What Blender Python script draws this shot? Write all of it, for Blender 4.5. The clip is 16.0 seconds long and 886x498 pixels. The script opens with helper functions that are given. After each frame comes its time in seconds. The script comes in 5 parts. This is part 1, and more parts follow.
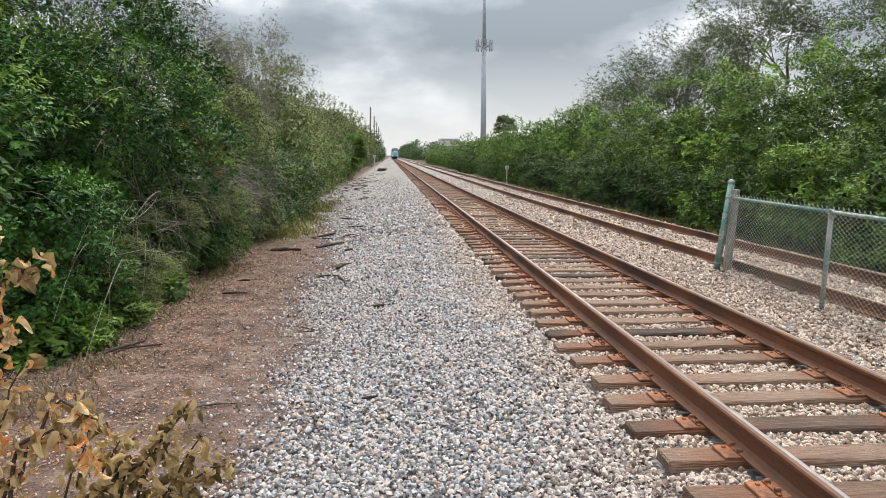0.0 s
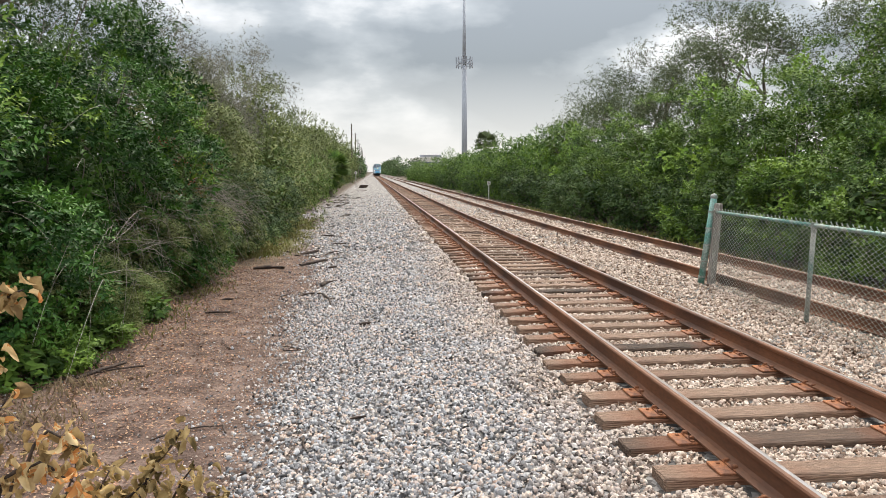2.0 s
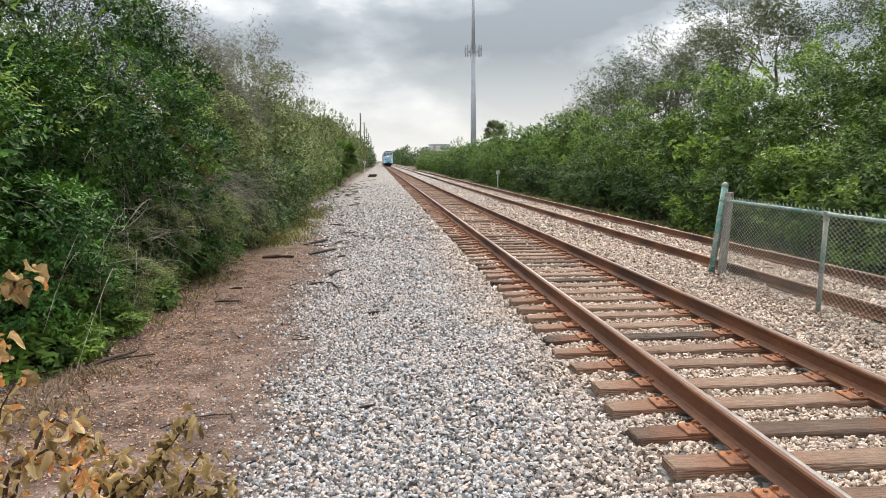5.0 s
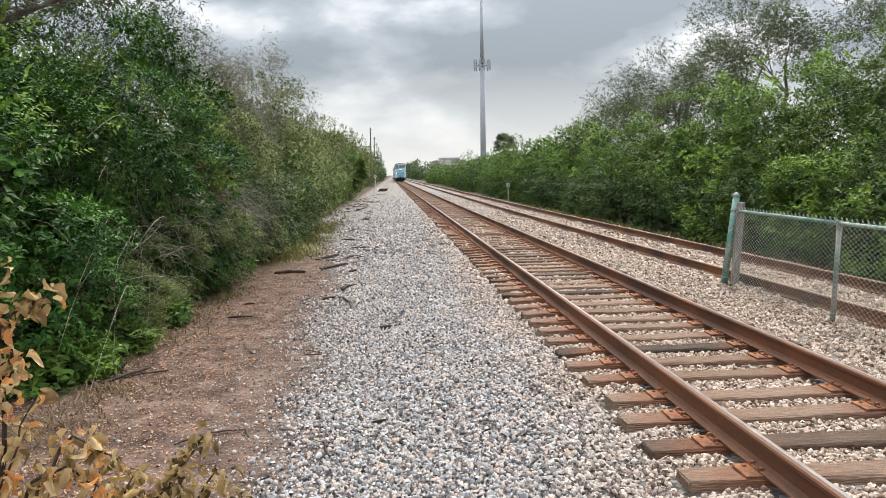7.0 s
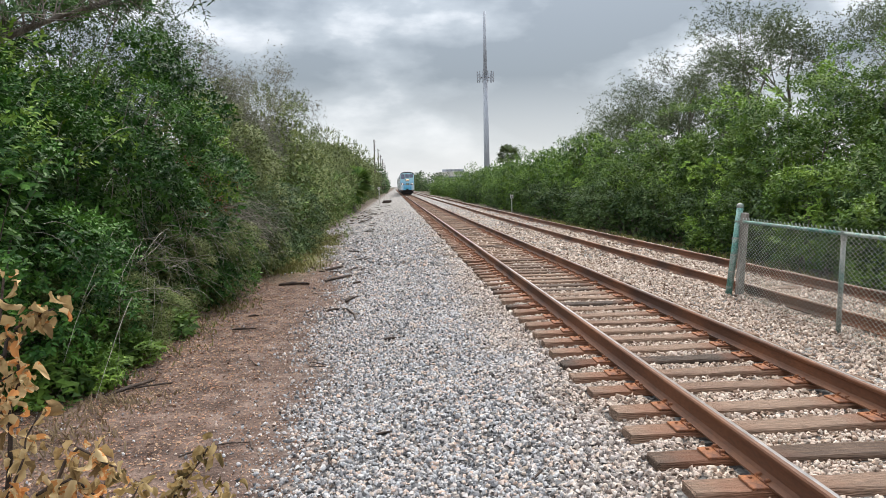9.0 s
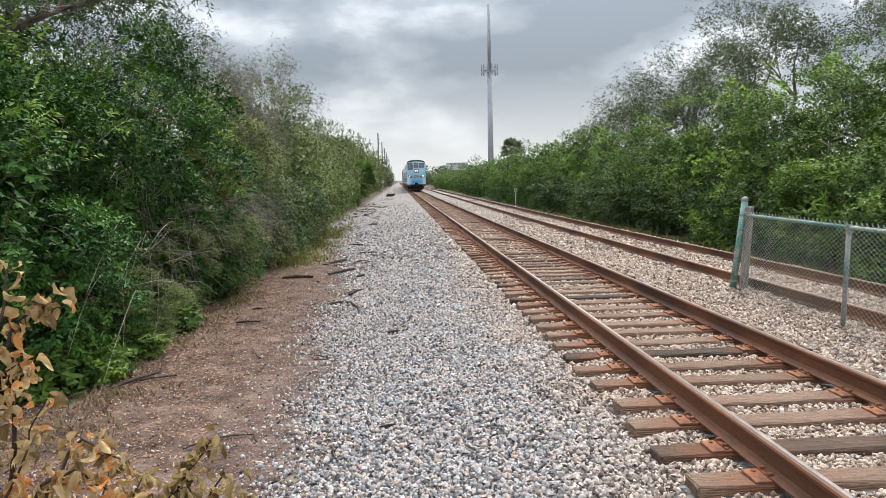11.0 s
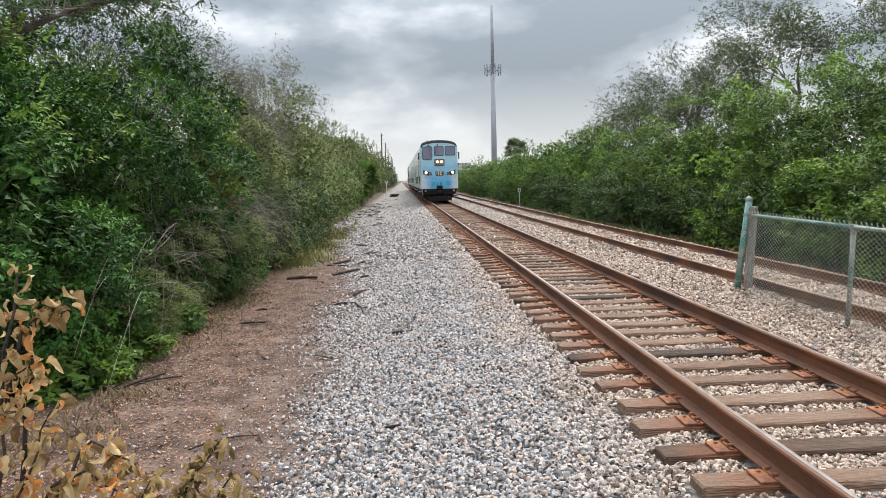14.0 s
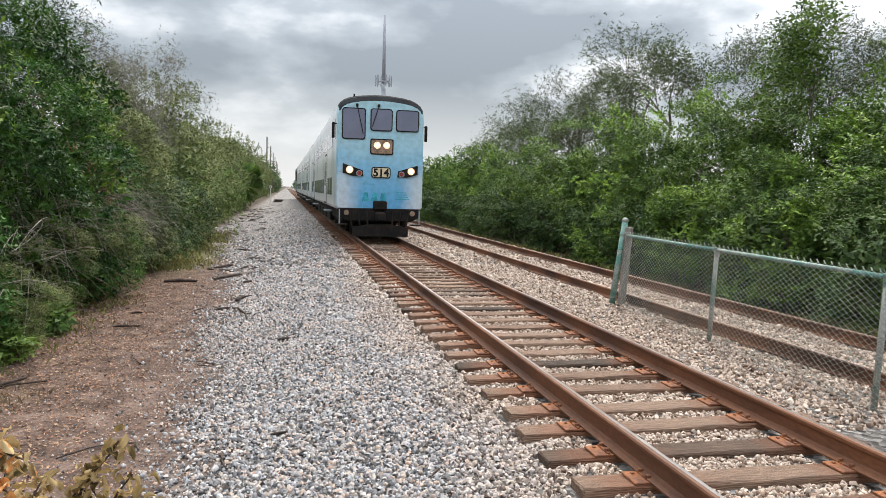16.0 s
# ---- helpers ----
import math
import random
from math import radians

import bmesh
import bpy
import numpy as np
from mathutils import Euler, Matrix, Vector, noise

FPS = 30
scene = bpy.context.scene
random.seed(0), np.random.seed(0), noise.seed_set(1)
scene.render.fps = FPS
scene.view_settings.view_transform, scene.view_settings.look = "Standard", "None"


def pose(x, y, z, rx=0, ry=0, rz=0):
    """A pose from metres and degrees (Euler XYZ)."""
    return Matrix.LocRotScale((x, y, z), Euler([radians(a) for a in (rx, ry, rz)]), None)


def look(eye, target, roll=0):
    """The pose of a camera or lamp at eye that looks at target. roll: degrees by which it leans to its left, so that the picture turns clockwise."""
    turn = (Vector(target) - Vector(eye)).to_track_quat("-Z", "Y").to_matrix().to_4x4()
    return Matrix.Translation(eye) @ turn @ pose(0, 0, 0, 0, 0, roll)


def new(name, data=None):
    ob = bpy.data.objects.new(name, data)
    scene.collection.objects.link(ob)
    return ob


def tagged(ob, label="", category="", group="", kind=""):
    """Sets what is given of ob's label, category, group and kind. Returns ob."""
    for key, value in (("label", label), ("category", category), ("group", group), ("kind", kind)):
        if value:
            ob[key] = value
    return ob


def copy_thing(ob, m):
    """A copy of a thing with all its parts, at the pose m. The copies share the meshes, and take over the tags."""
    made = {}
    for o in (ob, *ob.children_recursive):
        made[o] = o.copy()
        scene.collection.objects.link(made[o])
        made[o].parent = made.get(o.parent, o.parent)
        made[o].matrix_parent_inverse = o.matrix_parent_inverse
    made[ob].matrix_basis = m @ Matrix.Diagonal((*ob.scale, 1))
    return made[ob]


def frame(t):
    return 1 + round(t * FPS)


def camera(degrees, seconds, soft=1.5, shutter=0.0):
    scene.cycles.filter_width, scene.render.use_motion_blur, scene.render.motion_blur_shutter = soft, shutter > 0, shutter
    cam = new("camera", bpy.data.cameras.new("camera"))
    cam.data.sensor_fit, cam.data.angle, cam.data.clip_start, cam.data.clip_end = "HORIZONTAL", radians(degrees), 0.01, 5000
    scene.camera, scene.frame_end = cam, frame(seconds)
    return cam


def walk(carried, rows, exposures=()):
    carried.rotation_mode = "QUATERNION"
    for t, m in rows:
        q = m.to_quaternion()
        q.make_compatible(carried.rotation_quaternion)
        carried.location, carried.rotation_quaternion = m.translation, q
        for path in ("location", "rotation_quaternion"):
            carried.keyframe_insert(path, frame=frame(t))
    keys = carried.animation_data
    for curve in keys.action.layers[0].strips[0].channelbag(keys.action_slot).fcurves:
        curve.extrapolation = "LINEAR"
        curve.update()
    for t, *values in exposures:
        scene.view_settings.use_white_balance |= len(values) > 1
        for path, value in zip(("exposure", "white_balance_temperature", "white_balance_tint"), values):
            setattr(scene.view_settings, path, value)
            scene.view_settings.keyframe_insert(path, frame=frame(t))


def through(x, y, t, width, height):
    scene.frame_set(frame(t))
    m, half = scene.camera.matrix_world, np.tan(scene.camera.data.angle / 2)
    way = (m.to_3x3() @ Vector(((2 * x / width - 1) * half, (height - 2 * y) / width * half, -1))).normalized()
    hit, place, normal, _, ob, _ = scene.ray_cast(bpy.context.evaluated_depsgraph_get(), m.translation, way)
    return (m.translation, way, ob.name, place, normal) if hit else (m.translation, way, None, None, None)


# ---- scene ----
cam = camera(63.3, 16.0, soft=0.8)
PATH = [
    (0, (-2.918, -0.037, 1.82), (-2.781, 1.943, 1.57), 0.1),
    (0.5, (-2.932, -0.032, 1.806), (-2.797, 1.941, 1.507), 0.6),
    (1, (-2.939, -0.026, 1.809), (-2.771, 1.947, 1.526), -0.0),
    (1.5, (-2.961, 0.004, 1.819), (-2.775, 1.981, 1.585), -0.3),
    (2, (-2.968, 0.013, 1.825), (-2.781, 1.993, 1.619), -0.3),
    (2.5, (-2.963, 0.032, 1.819), (-2.786, 2.012, 1.602), -0.3),
    (3, (-2.962, 0.035, 1.821), (-2.79, 2.014, 1.59), -0.3),
    (3.5, (-2.967, 0.031, 1.816), (-2.792, 2.01, 1.582), -0.3),
    (4, (-2.961, 0.04, 1.813), (-2.79, 2.018, 1.577), -0.3),
    (6.5, (-2.971, 0.031, 1.823), (-2.83, 2.013, 1.6), -0.9),
    (7, (-2.965, 0.021, 1.824), (-2.833, 2.006, 1.626), -1.1),
    (7.5, (-2.969, 0.015, 1.829), (-2.841, 2.004, 1.654), -1.0),
    (8, (-2.966, 0.012, 1.826), (-2.84, 2.001, 1.664), -1.0),
    (8.5, (-2.964, 0.014, 1.827), (-2.84, 2.003, 1.666), -1.1),
    (9, (-2.965, 0.012, 1.825), (-2.843, 2.001, 1.659), -1.3),
    (11.5, (-2.963, 0.018, 1.821), (-2.856, 2.007, 1.634), -1.2),
    (12, (-2.966, 0.012, 1.822), (-2.864, 2.0, 1.633), -1.2),
    (12.5, (-2.965, 0.01, 1.824), (-2.866, 1.999, 1.636), -1.2),
    (13, (-2.963, 0.013, 1.822), (-2.866, 2.002, 1.641), -1.2),
    (13.5, (-2.961, 0.016, 1.822), (-2.862, 2.005, 1.644), -1.1),
    (14, (-2.97, 0.005, 1.829), (-2.869, 1.994, 1.646), -1.4),
    (14.5, (-2.982, -0.005, 1.829), (-2.851, 1.981, 1.628), -1.3),
    (15, (-3.028, -0.019, 1.829), (-2.765, 1.95, 1.599), -0.4),
    (15.5, (-3.066, -0.028, 1.815), (-2.673, 1.92, 1.59), 1.0),
    (16, (-3.077, -0.049, 1.812), (-2.656, 1.901, 1.659), 1.6),
]
walk(cam, [(t, look(eye, target, roll)) for t, eye, target, roll in PATH],
     [(0, -0.07, 6450, 10), (1, -0.03, 6650, 10), (3.5, 0.02, 6650, 10), (7, 0.0, 6550, 10), (9, -0.07, 6350, 10), (13.5, -0.07, 6350, 10), (15.5, -0.02, 6500, 10), (16, -0.04, 6450, 10)])

# ---- world and light ----
world = bpy.data.worlds.new("overcast_sky")
scene.world = world
world.use_nodes = True


def build_sky():
    nt = world.node_tree
    nt.nodes.clear()
    N, L = nt.nodes.new, nt.links.new
    out, bg = N("ShaderNodeOutputWorld"), N("ShaderNodeBackground")
    sky = N("ShaderNodeTexSky")
    sky.sky_type, sky.sun_disc = "NISHITA", False
    sky.sun_elevation, sky.sun_rotation = radians(48), radians(20)
    co, sep = N("ShaderNodeTexCoord"), N("ShaderNodeSeparateXYZ")
    L(co.outputs["Generated"], sep.inputs[0])

    def math_node(op, a, b):
        n = N("ShaderNodeMath")
        n.operation = op
        for k, v in enumerate((a, b)):
            if isinstance(v, (int, float)):
                n.inputs[k].default_value = v
            else:
                L(v, n.inputs[k])
        return n.outputs[0]

    up = math_node("MAXIMUM", sep.outputs[2], 0.0)
    com = N("ShaderNodeCombineXYZ")
    L(sep.outputs[0], com.inputs[0]), L(sep.outputs[1], com.inputs[1]), L(math_node("MULTIPLY", sep.outputs[2], 2.3), com.inputs[2])
    mp = N("ShaderNodeMapping")
    mp.inputs["Location"].default_value = SKY_SHIFT
    L(com.outputs[0], mp.inputs["Vector"])
    big = N("ShaderNodeTexNoise")
    big.inputs["Scale"].default_value, big.inputs["Detail"].default_value, big.inputs["Roughness"].default_value = 3.6, 8, 0.5
    big.inputs["Distortion"].default_value = 0.0
    L(mp.outputs[0], big.inputs["Vector"])
    ramp = N("ShaderNodeValToRGB")
    r = ramp.color_ramp
    r.elements[0].position, r.elements[0].color = 0.40, (0.36, 0.40, 0.435, 1)
    r.elements[1].position, r.elements[1].color = 0.575, (1.12, 1.13, 1.14, 1)
    e = r.elements.new(0.485)
    e.color = (0.57, 0.615, 0.65, 1)
    L(big.outputs[0], ramp.inputs[0])
    # low over the horizon the cloud deck thins to an even pale haze
    hz = N("ShaderNodeMapRange")
    hz.inputs[1].default_value, hz.inputs[2].default_value = 0.0, 0.15
    hz.inputs[3].default_value, hz.inputs[4].default_value = 1.0, 0.0
    L(sep.outputs[2], hz.inputs[0])
    mix1 = N("ShaderNodeMixRGB")
    mix1.inputs[2].default_value = (1.3, 1.32, 1.34, 1)
    L(hz.outputs[0], mix1.inputs[0]), L(ramp.outputs[0], mix1.inputs[1])
    soft = N("ShaderNodeMixRGB")
    soft.blend_type = "ADD"
    soft.inputs[0].default_value = 0.02
    L(mix1.outputs[0], soft.inputs[1]), L(sky.outputs[0], soft.inputs[2])
    L(soft.outputs[0], bg.inputs[0])
    # an overcast sky is about three times as bright overhead as at the horizon
    rise = math_node("MULTIPLY", math_node("ADD", math_node("MULTIPLY", math_node("POWER", up, 1.4), 4.2), 1.0), SKY_STRENGTH)
    L(rise, bg.inputs[1])
    L(bg.outputs[0], out.inputs[0])


SKY_SHIFT, SKY_STRENGTH = (0.4, 2.2, 0.0), 0.62
build_sky()
sun_data = bpy.data.lights.new("sun", "SUN")
sun_data.energy, sun_data.angle, sun_data.color = 4.5, radians(30), (1.0, 0.93, 0.82)
sun = new("sun", sun_data)
sun.matrix_world = look((0, 0, 60), (0 - 12, 0 - 34, 60 - 42))


# ---- materials ----
def mat(name, base, rough=0.7, metal=0.0, second=None, scale=8.0, fine=60.0, bump=0.3, bump_dist=0.01, contrast=(0.35, 0.65), spec=0.4,
        island=None, objects=None, stretch=None, coat=0.0, grain=0.5):
    """A principled surface: two tones mixed by broad noise, fine grain in tone and relief."""
    m = bpy.data.materials.new(name)
    m.use_nodes = True
    nt = m.node_tree
    N, L = nt.nodes.new, nt.links.new
    b = nt.nodes["Principled BSDF"]
    b.inputs["Roughness"].default_value, b.inputs["Metallic"].default_value = rough, metal
    b.inputs["Specular IOR Level"].default_value = spec
    b.inputs["Coat Weight"].default_value = coat
    co = N("ShaderNodeTexCoord")
    vec = co.outputs["Object"]
    if stretch:
        mp = N("ShaderNodeMapping")
        mp.inputs["Scale"].default_value = stretch
        L(vec, mp.inputs["Vector"])
        vec = mp.outputs[0]
    n1, n2 = N("ShaderNodeTexNoise"), N("ShaderNodeTexNoise")
    n1.inputs["Scale"].default_value, n1.inputs["Detail"].default_value = scale, 4
    n2.inputs["Scale"].default_value, n2.inputs["Detail"].default_value = fine, 3
    L(vec, n1.inputs["Vector"]), L(vec, n2.inputs["Vector"])
    r = N("ShaderNodeValToRGB")
    second = second or tuple(c * 0.6 for c in base)
    r.color_ramp.elements[0].position, r.color_ramp.elements[0].color = contrast[0], (*second, 1)
    r.color_ramp.elements[1].position, r.color_ramp.elements[1].color = contrast[1], (*base, 1)
    L(n1.outputs[0], r.inputs[0])
    col = r.outputs[0]
    if island or objects:
        if island:
            src = N("ShaderNodeNewGeometry").outputs["Random Per Island"]
        else:
            src = N("ShaderNodeObjectInfo").outputs["Random"]
        r2 = N("ShaderNodeValToRGB")
        tones = island or objects
        r2.color_ramp.interpolation = "LINEAR"
        for k, c in enumerate(tones):
            el = r2.color_ramp.elements[k] if k < 2 else r2.color_ramp.elements.new(0.5)
            el.position, el.color = k / max(1, len(tones) - 1), (*c, 1)
        L(src, r2.inputs[0])
        mx = N("ShaderNodeMixRGB")
        mx.inputs[0].default_value = 0.7
        L(col, mx.inputs[1]), L(r2.outputs[0], mx.inputs[2])
        col = mx.outputs[0]
    gr = N("ShaderNodeMixRGB")
    gr.blend_type = "OVERLAY"
    gr.inputs[0].default_value = grain
    hard = N("ShaderNodeMapRange")
    hard.inputs[1].default_value, hard.inputs[2].default_value, hard.inputs[3].default_value, hard.inputs[4].default_value = 0.32, 0.68, 0.08, 0.92
    L(n2.outputs[0], hard.inputs[0])
    L(col, gr.inputs[1]), L(hard.outputs[0], gr.inputs[2])
    L(gr.outputs[0], b.inputs["Base Color"])
    if bump:
        bp = N("ShaderNodeBump")
        bp.inputs["Strength"].default_value, bp.inputs["Distance"].default_value = bump, bump_dist
        L(n2.outputs[0], bp.inputs["Height"]), L(bp.outputs[0], b.inputs["Normal"])
    return m


def leaf_mat(name, tones, gloss=0.45, through=0.15, by_object=False):
    """Leaves: a tone for every leaf, broad drifts of tone over the plant, light coming through the blades."""
    m = bpy.data.materials.new(name)
    m.use_nodes = True
    nt = m.node_tree
    N, L = nt.nodes.new, nt.links.new
    b = nt.nodes["Principled BSDF"]
    b.inputs["Roughness"].default_value, b.inputs["Specular IOR Level"].default_value = gloss + 0.15, 0.14
    geo, info, co = N("ShaderNodeNewGeometry"), N("ShaderNodeObjectInfo"), N("ShaderNodeTexCoord")
    noise_n = N("ShaderNodeTexNoise")
    noise_n.inputs["Scale"].default_value, noise_n.inputs["Detail"].default_value = 1.3, 3
    L(co.outputs["Object"], noise_n.inputs["Vector"])
    mixv = N("ShaderNodeMath")
    mixv.operation = "MULTIPLY_ADD"
    mixv.inputs[1].default_value, mixv.inputs[2].default_value = 0.42, 0.02
    L(info.outputs["Random"] if by_object else geo.outputs["Random Per Island"], mixv.inputs[0])
    if by_object:
        mixv.inputs[1].default_value, mixv.inputs[2].default_value = 1.2, -0.12
        noise_n.inputs["Scale"].default_value = 30.0
    add = N("ShaderNodeMath")
    add.operation = "MULTIPLY_ADD"
    add.inputs[1].default_value = 1.9
    L(noise_n.outputs[0], add.inputs[0])
    sub = N("ShaderNodeMath")
    sub.operation = "SUBTRACT"
    sub.inputs[1].default_value = 0.72
    L(mixv.outputs[0], sub.inputs[0]), L(sub.outputs[0], add.inputs[2])
    r = N("ShaderNodeValToRGB")
    for k, c in enumerate(tones):
        el = r.color_ramp.elements[k] if k < 2 else r.color_ramp.elements.new(0.5)
        el.position, el.color = k / (len(tones) - 1), (*c, 1)
    L(add.outputs[0], r.inputs[0])
    hsv = N("ShaderNodeHueSaturation")
    vr = N("ShaderNodeMapRange")
    vr.inputs[3].default_value, vr.inputs[4].default_value = 0.76, 1.12
    L(info.outputs["Random"], vr.inputs[0]), L(vr.outputs[0], hsv.inputs["Value"]), L(r.outputs[0], hsv.inputs["Color"])
    L(hsv.outputs[0], b.inputs["Base Color"])
    tr, ms = N("ShaderNodeBsdfTranslucent"), N("ShaderNodeMixShader")
    L(hsv.outputs[0], tr.inputs[0])
    ms.inputs[0].default_value = through
    L(b.outputs[0], ms.inputs[1]), L(tr.outputs[0], ms.inputs[2])
    L(ms.outputs[0], nt.nodes["Material Output"].inputs["Surface"])
    return m


def glow_mat(name, colour, strength):
    m = bpy.data.materials.new(name)
    m.use_nodes = True
    b = m.node_tree.nodes["Principled BSDF"]
    b.inputs["Base Color"].default_value = (0.8, 0.8, 0.75, 1)
    b.inputs["Emission Color"].default_value, b.inputs["Emission Strength"].default_value = (*colour, 1), strength
    return m


def ramp_nodes(nt, src, stops):
    r = nt.nodes.new("ShaderNodeValToRGB")
    for k, (p, c) in enumerate(stops):
        el = r.color_ramp.elements[k] if k < 2 else r.color_ramp.elements.new(p)
        el.position, el.color = p, (*c, 1)
    nt.links.new(src, r.inputs[0])
    return r.outputs[0]


def ground_mat():
    """Bare red-brown earth, crushed stone along the tracks, grass and litter under the bushes."""
    m = bpy.data.materials.new("earth_and_stone")
    m.use_nodes = True
    nt = m.node_tree
    N, L = nt.nodes.new, nt.links.new
    b = nt.nodes["Principled BSDF"]
    b.inputs["Roughness"].default_value, b.inputs["Specular IOR Level"].default_value = 0.9, 0.2
    co, sep = N("ShaderNodeTexCoord"), N("ShaderNodeSeparateXYZ")
    vec = co.outputs["Object"]
    L(vec, sep.inputs[0])

    def nz(scale, detail=4, kind=0):
        n = N("ShaderNodeTexNoise")
        n.inputs["Scale"].default_value, n.inputs["Detail"].default_value = scale, detail
        L(vec, n.inputs["Vector"])
        return n.outputs[kind]

    def band(src, a0, a1, jitter, amount):
        add = N("ShaderNodeMath")
        add.operation = "MULTIPLY_ADD"
        add.inputs[1].default_value = amount
        L(jitter, add.inputs[0]), L(src, add.inputs[2])
        mr = N("ShaderNodeMapRange")
        mr.inputs[1].default_value, mr.inputs[2].default_value = a0 + amount / 2, a1 + amount / 2
        L(add.outputs[0], mr.inputs[0])
        return mr.outputs[0]

    def mix(f, a, c):
        x = N("ShaderNodeMixRGB")
        L(f, x.inputs[0]), L(a, x.inputs[1]), L(c, x.inputs[2])
        return x.outputs[0]

    n_big, n_mid, n_fine = nz(0.5), nz(3.0), nz(45.0, 5)
    vor = N("ShaderNodeTexVoronoi")
    vor.inputs["Scale"].default_value = 18.0
    L(vec, vor.inputs["Vector"])
    sepc = N("ShaderNodeSeparateColor")
    L(vor.outputs["Color"], sepc.inputs[0])
    # dark tones here stand for the shaded gaps under the loose stones
    stone = ramp_nodes(nt, sepc.outputs[0], [(0.0, (0.04, 0.036, 0.034)), (1.0, (0.29, 0.275, 0.26)), (0.35, (0.095, 0.088, 0.083)), (0.7, (0.165, 0.154, 0.146))])
    far_stone = ramp_nodes(nt, sepc.outputs[0], [(0.0, (0.09, 0.083, 0.077)), (1.0, (0.40, 0.37, 0.345)), (0.35, (0.165, 0.153, 0.143)), (0.7, (0.245, 0.227, 0.212))])
    earth = ramp_nodes(nt, n_mid, [(0.30, (0.055, 0.035, 0.028)), (0.70, (0.185, 0.130, 0.106)), (0.5, (0.11, 0.073, 0.058))])
    fleck = ramp_nodes(nt, n_fine, [(0.3, (0.35, 0.35, 0.35)), (0.72, (0.75, 0.75, 0.75))])
    ov = N("ShaderNodeMixRGB")
    ov.blend_type = "OVERLAY"
    ov.inputs[0].default_value = 0.8
    L(earth, ov.inputs[1]), L(fleck, ov.inputs[2])
    grass = ramp_nodes(nt, n_mid, [(0.3, (0.05, 0.06, 0.02)), (0.7, (0.20, 0.19, 0.07)), (0.5, (0.11, 0.11, 0.04))])
    x_out, y_out = sep.outputs[0], sep.outputs[1]
    drift = N("ShaderNodeMapRange")
    drift.inputs[1].default_value, drift.inputs[2].default_value, drift.inputs[3].default_value, drift.inputs[4].default_value = 15.0, 36.0, 0.0, 3.0
    L(y_out, drift.inputs[0])
    xd = N("ShaderNodeMath")
    L(x_out, xd.inputs[0]), L(drift.outputs[0], xd.inputs[1])
    # near, shade between the stones is put into the colour; beyond them it pales
    stone = mix(band(y_out, 24.0, 44.0, n_big, 6.0), stone, far_stone)
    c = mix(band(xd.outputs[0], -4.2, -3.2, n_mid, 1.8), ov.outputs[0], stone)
    litter = ramp_nodes(nt, n_mid, [(0.3, (0.035, 0.03, 0.02)), (0.7, (0.11, 0.08, 0.05))])
    # beyond the clearing the verge turns to dry grass, then to litter under the bushes
    far = band(y_out, 17.0, 24.0, n_big, 6.0)
    near = band(y_out, 33.0, 26.0, n_big, 5.0)
    both = N("ShaderNodeMath")
    both.operation = "MULTIPLY"
    L(far, both.inputs[0]), L(near, both.inputs[1])
    far = both.outputs[0]
    verge = band(x_out, -5.0, -5.9, n_mid, 1.4)
    mul = N("ShaderNodeMath")
    mul.operation = "MULTIPLY"
    L(far, mul.inputs[0]), L(verge, mul.inputs[1])
    c = mix(mul.outputs[0], c, grass)
    c = mix(band(x_out, 5.3, 6.0, n_mid, 1.0), c, litter)
    c = mix(band(x_out, -6.5, -7.4, n_mid, 1.2), c, litter)
    L(c, b.inputs["Base Color"])
    bp = N("ShaderNodeBump")
    bp.inputs["Strength"].default_value, bp.inputs["Distance"].default_value = 0.9, 0.02
    ad = N("ShaderNodeMath")
    L(vor.outputs["Distance"], ad.inputs[0]), L(n_fine, ad.inputs[1])
    L(ad.outputs[0], bp.inputs["Height"]), L(bp.outputs[0], b.inputs["Normal"])
    return m


